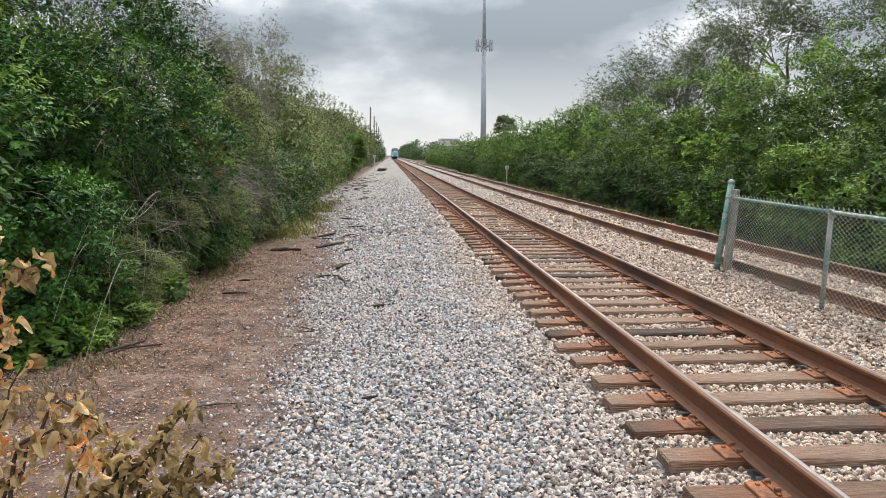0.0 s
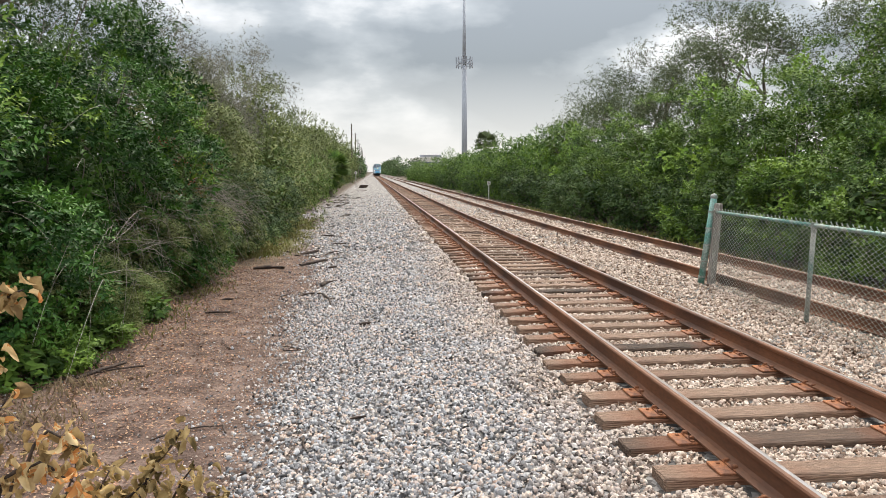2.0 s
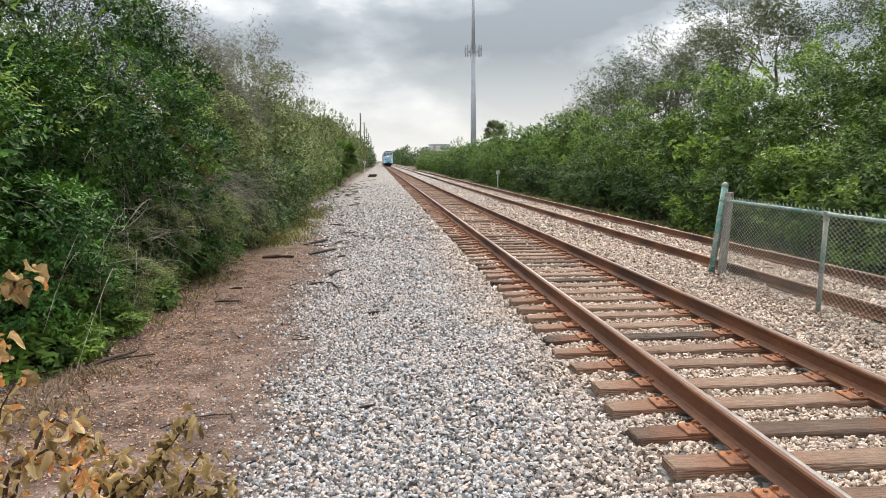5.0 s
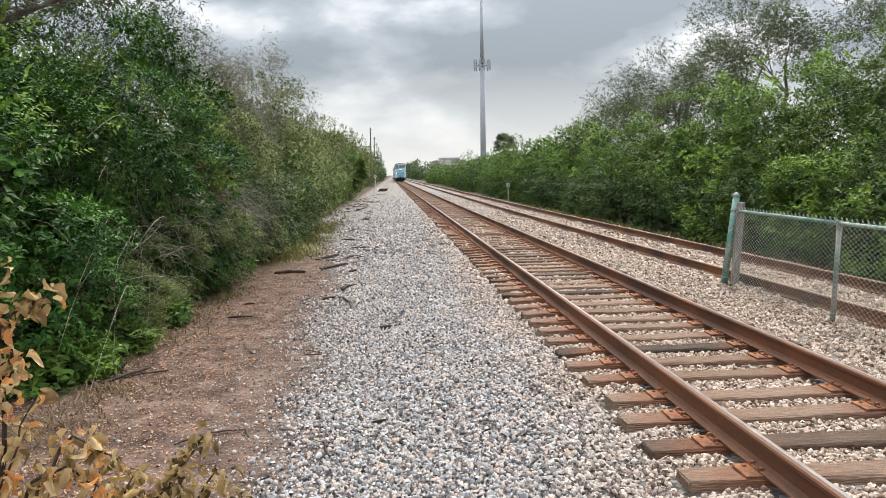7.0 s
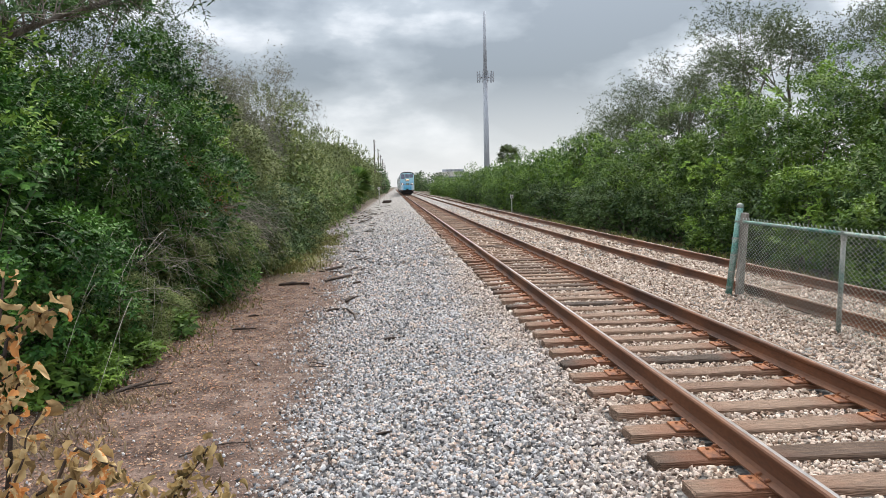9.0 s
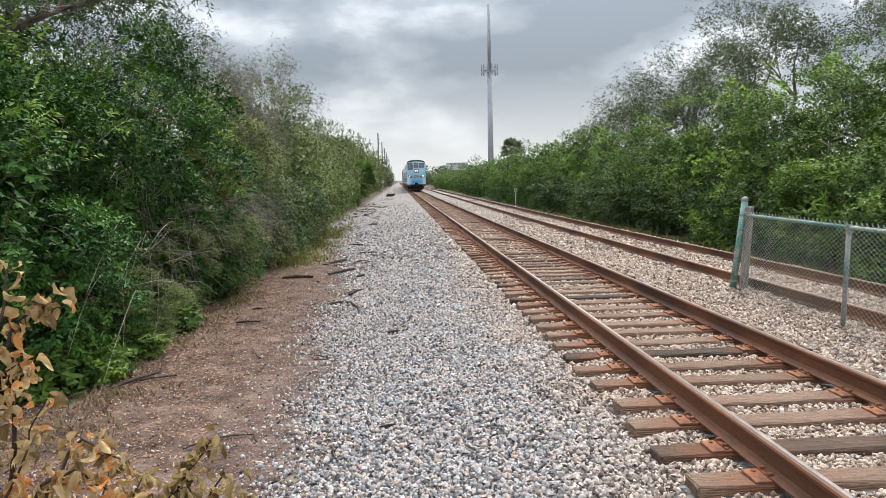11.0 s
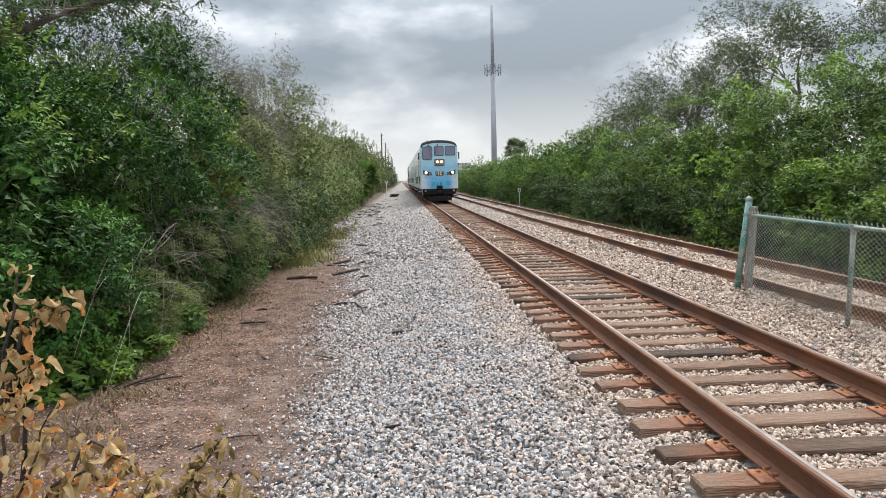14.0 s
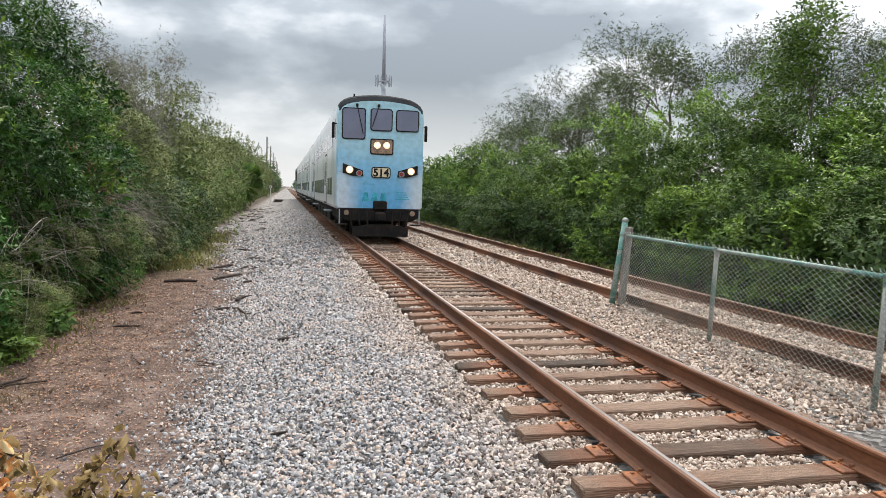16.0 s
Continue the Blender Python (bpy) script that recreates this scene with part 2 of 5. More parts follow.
def stone_mat():
    """Crushed stone: a tone to each piece, greyer on the shoulder, tan and rust-dusted between the rails."""
    m = bpy.data.materials.new("crushed_stone")
    m.use_nodes = True
    nt = m.node_tree
    N, L = nt.nodes.new, nt.links.new
    b = nt.nodes["Principled BSDF"]
    b.inputs["Roughness"].default_value, b.inputs["Specular IOR Level"].default_value = 0.85, 0.25
    geo, co, sep = N("ShaderNodeNewGeometry"), N("ShaderNodeTexCoord"), N("ShaderNodeSeparateXYZ")
    L(co.outputs["Object"], sep.inputs[0])
    rnd = geo.outputs["Random Per Island"]
    grey = ramp_nodes(nt, rnd, [(0.0, (0.06, 0.058, 0.058)), (1.0, (0.47, 0.465, 0.467)), (0.18, (0.165, 0.162, 0.168)), (0.4, (0.32, 0.316, 0.322)),
                                (0.52, (0.43, 0.345, 0.28)), (0.62, (0.42, 0.416, 0.415)), (0.78, (0.33, 0.335, 0.355)), (0.88, (0.42, 0.30, 0.235))])
    tan = ramp_nodes(nt, rnd, [(0.0, (0.12, 0.072, 0.048)), (1.0, (0.60, 0.52, 0.445)), (0.25, (0.28, 0.20, 0.15)), (0.5, (0.44, 0.365, 0.30)), (0.8, (0.40, 0.305, 0.25))])
    n = N("ShaderNodeTexNoise")
    n.inputs["Scale"].default_value, n.inputs["Detail"].default_value = 0.9, 3
    L(co.outputs["Object"], n.inputs["Vector"])
    ad = N("ShaderNodeMath")
    ad.operation = "MULTIPLY_ADD"
    ad.inputs[1].default_value = 1.6
    L(n.outputs[0], ad.inputs[0]), L(sep.outputs[0], ad.inputs[2])
    mr = N("ShaderNodeMapRange")
    mr.inputs[1].default_value, mr.inputs[2].default_value = -1.3, -0.1
    L(ad.outputs[0], mr.inputs[0])
    mx = N("ShaderNodeMixRGB")
    L(mr.outputs[0], mx.inputs[0]), L(grey, mx.inputs[1]), L(tan, mx.inputs[2])
    n2 = N("ShaderNodeTexNoise")
    n2.inputs["Scale"].default_value, n2.inputs["Detail"].default_value = 70, 4
    L(co.outputs["Object"], n2.inputs["Vector"])
    ov = N("ShaderNodeMixRGB")
    ov.blend_type = "OVERLAY"
    ov.inputs[0].default_value = 0.6
    L(mx.outputs[0], ov.inputs[1]), L(n2.outputs[0], ov.inputs[2])
    L(ov.outputs[0], b.inputs["Base Color"])
    bp = N("ShaderNodeBump")
    bp.inputs["Strength"].default_value, bp.inputs["Distance"].default_value = 0.5, 0.006
    L(n2.outputs[0], bp.inputs["Height"]), L(bp.outputs[0], b.inputs["Normal"])
    return m


M_GROUND, M_STONE = ground_mat(), stone_mat()
M_TIE = mat("weathered_tie", (0.24, 0.165, 0.115), 0.9, second=(0.045, 0.030, 0.022), scale=2.2, fine=14, bump=1.0, bump_dist=0.02,
            objects=[(0.020, 0.014, 0.011), (0.215, 0.130, 0.088), (0.12, 0.055, 0.034), (0.30, 0.20, 0.142)], stretch=(0.7, 14.0, 9.0))


def rust_stain(m):
    """Rust washed from the plates into the timber round both rails, thinning unevenly outwards."""
    nt = m.node_tree
    N, L = nt.nodes.new, nt.links.new
    b = nt.nodes["Principled BSDF"]
    was = b.inputs["Base Color"].links[0].from_socket
    co, sep, nz = N("ShaderNodeTexCoord"), N("ShaderNodeSeparateXYZ"), N("ShaderNodeTexNoise")
    L(co.outputs["Object"], sep.inputs[0]), L(co.outputs["Object"], nz.inputs["Vector"])
    nz.inputs["Scale"].default_value, nz.inputs["Detail"].default_value = 5.0, 4
    last = sep.outputs[0]
    for op, v in (("ABSOLUTE", 0), ("SUBTRACT", 0.80), ("ABSOLUTE", 0)):
        n = N("ShaderNodeMath")
        n.operation = op
        L(last, n.inputs[0])
        n.inputs[1].default_value = v
        last = n.outputs[0]
    ad = N("ShaderNodeMath")
    ad.operation = "MULTIPLY_ADD"
    ad.inputs[1].default_value = 0.5
    L(nz.outputs[0], ad.inputs[0]), L(last, ad.inputs[2])
    mr = N("ShaderNodeMapRange")
    mr.inputs[1].default_value, mr.inputs[2].default_value, mr.inputs[3].default_value, mr.inputs[4].default_value = 0.30, 0.72, 0.72, 0.0
    L(ad.outputs[0], mr.inputs[0])
    mx = N("ShaderNodeMixRGB")
    mx.inputs[2].default_value = (0.22, 0.08, 0.036, 1)
    L(mr.outputs[0], mx.inputs[0]), L(was, mx.inputs[1]), L(mx.outputs[0], b.inputs["Base Color"])


rust_stain(M_TIE)
M_RUST_PLATE = mat("rusty_plate", (0.30, 0.115, 0.045), 0.9, second=(0.13, 0.055, 0.032), scale=9, fine=90, bump=0.4, bump_dist=0.004)
M_RAIL = mat("rail_side", (0.17, 0.068, 0.029), 0.72, second=(0.06, 0.026, 0.015), scale=2.5, fine=50, bump=0.2, bump_dist=0.003, stretch=(1, 0.3, 1), grain=0.2)
M_HEAD = mat("worn_rail_head", (0.42, 0.40, 0.40), 0.3, 0.75, second=(0.22, 0.17, 0.15), scale=3, fine=30, bump=0.04, stretch=(8, 0.2, 1), contrast=(0.3, 0.6))
M_HEAD2 = mat("dull_rail_head", (0.46, 0.38, 0.33), 0.4, 0.4, second=(0.20, 0.11, 0.07), scale=3, fine=40, bump=0.1, stretch=(8, 0.2, 1))
M_BARK = mat("grey_bark", (0.19, 0.165, 0.14), 0.9, second=(0.09, 0.075, 0.06), scale=6, fine=50, bump=0.6, stretch=(1, 1, 0.3))
M_TWIG = mat("bare_twig", (0.37, 0.335, 0.295), 0.9, second=(0.22, 0.195, 0.165), scale=5, fine=50, bump=0.2)
M_STICK = mat("dead_wood", (0.085, 0.058, 0.044), 0.9, second=(0.030, 0.022, 0.018), scale=12, fine=80, bump=0.7)
M_GALV = mat("galvanised_steel", (0.30, 0.305, 0.275), 0.6, 0.2, second=(0.13, 0.20, 0.17), scale=4, fine=60, bump=0.15, contrast=(0.36, 0.5))
M_GREEN = mat("green_painted_steel", (0.10, 0.24, 0.20), 0.5, 0.1, second=(0.30, 0.34, 0.31), scale=5, fine=50, bump=0.2, contrast=(0.36, 0.56))
M_WIRE = mat("green_coated_wire", (0.34, 0.42, 0.37), 0.5, 0.2, second=(0.55, 0.55, 0.50), scale=3, fine=40, bump=0)
M_POST = mat("weathered_post", (0.30, 0.275, 0.245), 0.9, second=(0.17, 0.15, 0.13), scale=5, fine=60, bump=0.5, stretch=(1, 1, 0.2))
M_MAST = mat("grey_mast", (0.36, 0.38, 0.42), 0.75, 0.0, second=(0.31, 0.33, 0.37), scale=0.3, fine=4, bump=0.0, grain=0.05)
M_POLE = mat("utility_pole_wood", (0.16, 0.13, 0.11), 0.9, scale=2, fine=20, bump=0.4)
M_WHITE = mat("white_paint", (0.72, 0.71, 0.68), 0.6, second=(0.52, 0.50, 0.46), scale=6, fine=50, bump=0.1)
M_BLACK = mat("black_steel", (0.014, 0.014, 0.015), 0.85, 0.0, second=(0.030, 0.024, 0.020), scale=3, fine=40, bump=0.2, spec=0.12)
# lavender-grey base stands in for reflected sky and haze behind the panes
M_GLASS = mat("sky_grey_glass", (0.17, 0.185, 0.27), 0.06, second=(0.13, 0.14, 0.21), scale=0.8, fine=5, bump=0, spec=0.8, grain=0.0)
M_ROOF = mat("dark_grey_roof", (0.040, 0.042, 0.045), 0.95, second=(0.028, 0.029, 0.031), scale=2, fine=30, bump=0.1, spec=0.05)
M_CREAM = mat("cream_plate", (0.75, 0.68, 0.5), 0.5, second=(0.6, 0.52, 0.36), scale=8, fine=50, bump=0)
M_TEAL = mat("teal_lettering", (0.04, 0.42, 0.55), 0.4, scale=5, fine=40, bump=0)
# the tan carries the headlights' orange glow on the recess
M_LAMPBOX = mat("lamp_recess", (0.36, 0.25, 0.18), 0.4, 0.4, second=(0.2, 0.14, 0.1), scale=4, fine=30, bump=0)
M_LAMP = glow_mat("lit_lamp", (1.0, 0.74, 0.44), 9.0)
# added glowing disc that imitates the orange halo round each lamp
M_HALO = glow_mat("lamp_halo", (1.0, 0.42, 0.12), 0.9)
M_RED = mat("red_marker_lens", (0.35, 0.06, 0.04), 0.2, scale=5, fine=40, bump=0)
M_LOCO = mat("locomotive_paint", (0.10, 0.15, 0.17), 0.4, second=(0.05, 0.08, 0.09), scale=1, fine=20, bump=0)
M_CONCRETE = mat("pale_wall", (0.62, 0.60, 0.56), 0.8, second=(0.50, 0.48, 0.45), scale=0.3, fine=3, bump=0.1)
M_LITTER = mat("fallen_leaves", (0.25, 0.13, 0.08), 0.85, island=[(0.11, 0.055, 0.04), (0.30, 0.15, 0.09), (0.20, 0.12, 0.08), (0.42, 0.30, 0.19)], scale=3, fine=30, bump=0)
L_BRIGHT = leaf_mat("glossy_green_leaf", [(0.013, 0.042, 0.011), (0.030, 0.090, 0.017), (0.055, 0.15, 0.026), (0.135, 0.285, 0.045)], 0.33)
L_OLIVE = leaf_mat("olive_leaf", [(0.048, 0.068, 0.021), (0.110, 0.143, 0.045), (0.18, 0.22, 0.075), (0.28, 0.31, 0.115)], 0.5)
L_PALE = leaf_mat("pale_grey_leaf", [(0.085, 0.085, 0.062), (0.14, 0.138, 0.105), (0.20, 0.195, 0.15), (0.27, 0.26, 0.205)], 0.7, 0.3)
L_STRAW = leaf_mat("straw", [(0.15, 0.105, 0.06), (0.24, 0.18, 0.11), (0.32, 0.25, 0.16), (0.20, 0.15, 0.09)], 0.8, 0.2)
L_GREY = leaf_mat("grey_green_leaf", [(0.048, 0.066, 0.032), (0.088, 0.115, 0.055), (0.135, 0.17, 0.08), (0.19, 0.23, 0.11)], 0.6)
L_MID = leaf_mat("green_leaf", [(0.025, 0.055, 0.014), (0.06, 0.118, 0.022), (0.105, 0.185, 0.030), (0.20, 0.31, 0.045)], 0.4)
L_NEW = leaf_mat("young_leaf", [(0.085, 0.165, 0.022), (0.14, 0.25, 0.032), (0.20, 0.33, 0.045), (0.27, 0.40, 0.065)], 0.4)
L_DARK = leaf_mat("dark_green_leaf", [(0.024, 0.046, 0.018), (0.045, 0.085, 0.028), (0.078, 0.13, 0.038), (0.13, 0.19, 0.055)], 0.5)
L_DRY = leaf_mat("withered_leaf", [(0.24, 0.155, 0.07), (0.50, 0.35, 0.16), (0.56, 0.26, 0.09), (0.64, 0.49, 0.27)], 0.6, 0.25, True)
L_DRYG = leaf_mat("withering_leaf", [(0.12, 0.09, 0.038), (0.32, 0.22, 0.09), (0.45, 0.31, 0.13), (0.55, 0.42, 0.22)], 0.6, 0.25, True)
L_GRASS = leaf_mat("dry_grass", [(0.10, 0.10, 0.03), (0.20, 0.18, 0.07), (0.30, 0.25, 0.12), (0.16, 0.19, 0.05)], 0.7, 0.3)


def paint_mat(name, front):
    """Pale blue livery, deepening to a stronger blue in the middle of the nose and fading to white at its lower corners."""
    m = bpy.data.materials.new(name)
    m.use_nodes = True
    nt = m.node_tree
    N, L = nt.nodes.new, nt.links.new
    b = nt.nodes["Principled BSDF"]
    b.inputs["Roughness"].default_value, b.inputs["Coat Weight"].default_value = 0.35, 0.3
    co, sep, nz = N("ShaderNodeTexCoord"), N("ShaderNodeSeparateXYZ"), N("ShaderNodeTexNoise")
    L(co.outputs["Object"], sep.inputs[0])
    nz.inputs["Scale"].default_value, nz.inputs["Detail"].default_value = 1.1, 3
    L(co.outputs["Object"], nz.inputs["Vector"])
    ad = N("ShaderNodeMath")
    ad.operation = "MULTIPLY_ADD"
    ad.inputs[1].default_value = 0.9
    L(nz.outputs[0], ad.inputs[0]), L(sep.outputs[2], ad.inputs[2])
    mr = N("ShaderNodeMapRange")
    mr.inputs[1].default_value, mr.inputs[2].default_value = 1.4, 4.9
    L(ad.outputs[0], mr.inputs[0])
    if front:
        mid = ramp_nodes(nt, mr.outputs[0], [(0.0, (0.10, 0.38, 0.68)), (1.0, (0.40, 0.66, 0.76)), (0.22, (0.14, 0.44, 0.72)), (0.42, (0.22, 0.52, 0.76)), (0.6, (0.36, 0.64, 0.78))])
        edge = ramp_nodes(nt, mr.outputs[0], [(0.0, (0.60, 0.68, 0.76)), (1.0, (0.42, 0.66, 0.76)), (0.3, (0.52, 0.66, 0.76)), (0.5, (0.25, 0.54, 0.76)), (0.66, (0.38, 0.64, 0.78))])
        ab = N("ShaderNodeMath")
        ab.operation = "ABSOLUTE"
        L(sep.outputs[0], ab.inputs[0])
        a2 = N("ShaderNodeMath")
        a2.operation = "MULTIPLY_ADD"
        a2.inputs[1].default_value = 0.5
        L(nz.outputs[0], a2.inputs[0]), L(ab.outputs[0], a2.inputs[2])
        m2 = N("ShaderNodeMapRange")
        m2.inputs[1].default_value, m2.inputs[2].default_value = 0.95, 1.45
        L(a2.outputs[0], m2.inputs[0])
        mx = N("ShaderNodeMixRGB")
        L(m2.outputs[0], mx.inputs[0]), L(mid, mx.inputs[1]), L(edge, mx.inputs[2])
        col = mx.outputs[0]
    else:
        n2 = N("ShaderNodeTexNoise")
        n2.inputs["Scale"].default_value, n2.inputs["Detail"].default_value = 0.35, 2
        L(co.outputs["Object"], n2.inputs["Vector"])
        col = ramp_nodes(nt, n2.outputs[0], [(0.34, (0.42, 0.52, 0.62)), (0.56, (0.80, 0.82, 0.83)), (0.45, (0.72, 0.76, 0.79))])
    grime = N("ShaderNodeTexNoise")
    grime.inputs["Scale"].default_value, grime.inputs["Detail"].default_value = 6, 5
    L(co.outputs["Object"], grime.inputs["Vector"])
    g = ramp_nodes(nt, grime.outputs[0], [(0.3, (0.82, 0.80, 0.78)), (0.6, (1, 1, 1))])
    mu = N("ShaderNodeMixRGB")
    mu.blend_type = "MULTIPLY"
    mu.inputs[0].default_value = 1.0
    L(col, mu.inputs[1]), L(g, mu.inputs[2])
    L(mu.outputs[0], b.inputs["Base Color"])
    return m


M_NOSE, M_SIDE = paint_mat("nose_paint", True), paint_mat("side_paint", False)


# ---- building helpers ----
def tri_mesh(name, verts, faces):
    """A mesh from arrays of vertices and of triangles or quads."""
    me = bpy.data.meshes.new(name)
    verts, faces = np.asarray(verts, dtype=np.float32), np.asarray(faces, dtype=np.int32)
    n = faces.shape[1]
    me.vertices.add(len(verts)), me.loops.add(faces.size), me.polygons.add(len(faces))
    me.vertices.foreach_set("co", verts.ravel())
    me.loops.foreach_set("vertex_index", faces.ravel())
    me.polygons.foreach_set("loop_start", np.arange(0, faces.size, n, dtype=np.int32))
    me.update(calc_edges=True)
    me.validate()
    return me


def thing(name, label, category, m=None, group="", kind=""):
    ob = new(name)
    ob.empty_display_size = 0.2
    if m is not None:
        ob.matrix_basis = m
    return tagged(ob, label, category, group, kind)


def part_me(name, me, material, parent=None, label=""):
    ob = new(name, me)
    if material and not me.materials:
        me.materials.append(material)
    if parent:
        ob.parent = parent
    return tagged(ob, label)


def part(name, bm, material, parent=None, label="", smooth=False):
    me = bpy.data.meshes.new(name)
    bmesh.ops.recalc_face_normals(bm, faces=bm.faces)
    bm.to_mesh(me)
    bm.free()
    if smooth:
        me.shade_smooth()
    return part_me(name, me, material, parent, label)


def box(x0, x1, y0, y1, z0, z1, bevel=0.0, bm=None, segments=1):
    bm = bm or bmesh.new()
    made = bmesh.ops.create_cube(bm, size=1.0)["verts"]
    bmesh.ops.scale(bm, vec=(x1 - x0, y1 - y0, z1 - z0), verts=made)
    bmesh.ops.translate(bm, vec=((x0 + x1) / 2, (y0 + y1) / 2, (z0 + z1) / 2), verts=made)
    if bevel:
        edges = list({e for v in made for e in v.link_edges})
        bmesh.ops.bevel(bm, geom=edges, offset=bevel, segments=segments, affect="EDGES", profile=0.5)
    return bm


def prism(outline, y0, y1, bm=None):
    """An outline of (x, z) pairs pulled along y."""
    bm = bm or bmesh.new()
    a = [bm.verts.new((x, y0, z)) for x, z in outline]
    c = [bm.verts.new((x, y1, z)) for x, z in outline]
    n = len(a)
    for k in range(n):
        bm.faces.new((a[k], a[(k + 1) % n], c[(k + 1) % n], c[k]))
    bm.faces.new(a[::-1]), bm.faces.new(c)
    return bm


def rounded(cx, cz, w, h, r, steps=4):
    pts = []
    for qx, qz, a0 in ((1, 1, 0), (-1, 1, 90), (-1, -1, 180), (1, -1, 270)):
        for k in range(steps + 1):
            a = radians(a0 + 90 * k / steps)
            pts.append((cx + qx * (w / 2 - r) + r * math.cos(a), cz + qz * (h / 2 - r) + r * math.sin(a)))
    return pts


def rod(p, q, r0, r1=None, sides=8, bm=None):
    bm = bm or bmesh.new()
    p, q = Vector(p), Vector(q)
    r1 = r0 if r1 is None else r1
    d = (q - p).normalized()
    u = d.orthogonal().normalized()
    v = d.cross(u)
    a = [bm.verts.new(p + r0 * (math.cos(t) * u + math.sin(t) * v)) for t in [2 * math.pi * k / sides for k in range(sides)]]
    c = [bm.verts.new(q + r1 * (math.cos(t) * u + math.sin(t) * v)) for t in [2 * math.pi * k / sides for k in range(sides)]]
    for k in range(sides):
        bm.faces.new((a[k], a[(k + 1) % sides], c[(k + 1) % sides], c[k]))
    bm.faces.new(a[::-1]), bm.faces.new(c)
    return bm


class Tubes:
    """Limbs and wires gathered into one mesh of quads."""

    def __init__(self, sides=5):
        self.v, self.f, self.sides = [], [], sides

    def add(self, pts, radii, sides=0):
        s, base = sides or self.sides, len(self.v)
        pts = [Vector(p) for p in pts]
        for k, p in enumerate(pts):
            d = (pts[min(k + 1, len(pts) - 1)] - pts[max(k - 1, 0)]).normalized()
            u = d.cross(Vector((0.31, 0.9, 0.17))).normalized()
            w = d.cross(u)
            for j in range(s):
                a = 2 * math.pi * j / s
                self.v.append(p + radii[k] * (math.cos(a) * u + math.sin(a) * w))
        for k in range(len(pts) - 1):
            for j in range(s):
                a, b = base + k * s + j, base + k * s + (j + 1) % s
                self.f.append((a, b, b + s, a + s))

    def mesh(self, name):
        return tri_mesh(name, [tuple(p) for p in self.v], self.f)


def unit(a):
    return a / np.maximum(np.linalg.norm(a, axis=1, keepdims=True), 1e-6)


def lumpy(rng, n, rx, ry, h, low=0.04, shell=0.62, rough=0.28):
    """Clump centres through the outer part of an uneven crown that reaches from near the ground up to h."""
    d = unit(rng.normal(size=(n, 3)))
    wob = np.zeros(n)
    for k in range(7):
        ax = unit(rng.normal(size=(1, 3)))[0]
        wob += np.cos(3.2 * (d @ ax) + rng.uniform(0, 6.3)) * (0.5 if k < 3 else 0.32)
    rad = (shell + (1 - shell) * rng.uniform(size=n) ** 0.7) * (1 + rough * wob * 0.5)
    p = d * rad[:, None] * np.array([rx, ry, h * 0.5])
    flat = np.maximum(np.sqrt(np.maximum(1 - d[:, 2] ** 2, 0.01)), 0.3)[:, None]
    p[:, :2] *= np.where(d[:, 2:3] < 0, 0.9 / flat ** 0.85, 1.0)
    p[:, 2] = np.where(p[:, 2] < 0, p[:, 2] * (1 - low * 2), p[:, 2]) + h * 0.5
    return p, d


def sprays(rng, tips, dirs, per, length, width, twig, plain=False, outs=None):
    """Leaves set along short twigs, alternately to either side and a little forward, each folded along its rib and turned to the light."""
    n = len(tips)
    u = np.tile(np.linspace(0.15, 1.0, per), n)[:, None]
    sgn = np.tile(np.where(np.arange(per) % 2 == 0, 1.0, -1.0), n)[:, None]
    sgn[per - 1::per] = 0.0
    d = np.repeat(dirs, per, axis=0)
    o = d if outs is None else np.repeat(outs, per, axis=0)
    side0 = unit(np.cross(dirs, np.array([0, 0, 1.0]) + rng.normal(size=(n, 3)) * 0.5))
    side = np.repeat(side0, per, axis=0)
    base = np.repeat(tips, per, axis=0) + d * (u - 0.5) * twig * np.repeat(rng.uniform(0.7, 1.3, (n, 1)), per, axis=0)
    m = n * per
    way = unit(0.5 * d + 0.85 * sgn * side + rng.normal(size=(m, 3)) * 0.3 + np.array([0, 0, -0.12]))
    face = np.array([0, 0, 0.6]) + 0.75 * o + rng.normal(size=(m, 3)) * 0.36
    nrm = unit(face - np.sum(face * way, axis=1, keepdims=True) * way)
    cross = unit(np.cross(way, nrm))
    ln = length * rng.uniform(0.6, 1.25, size=(m, 1))
    w = width * ln / length
    a, b = base + 0.42 * ln * way + 0.5 * w * cross + 0.15 * w * nrm, base + 0.42 * ln * way - 0.5 * w * cross + 0.15 * w * nrm
    tip = base + ln * way - 0.08 * ln * nrm
    if plain:
        v = np.stack([0.5 * (base + a), tip, b], axis=1).reshape(-1, 3)
        return v, 3 * np.arange(m)[:, None] + np.array([[0, 1, 2]])
    v = np.stack([base, a, tip, b], axis=1).reshape(-1, 3)
    k = 4 * np.arange(m)[:, None]
    return v, np.concatenate([k + np.array([[0, 1, 2]]), k + np.array([[0, 2, 3]])], axis=0)


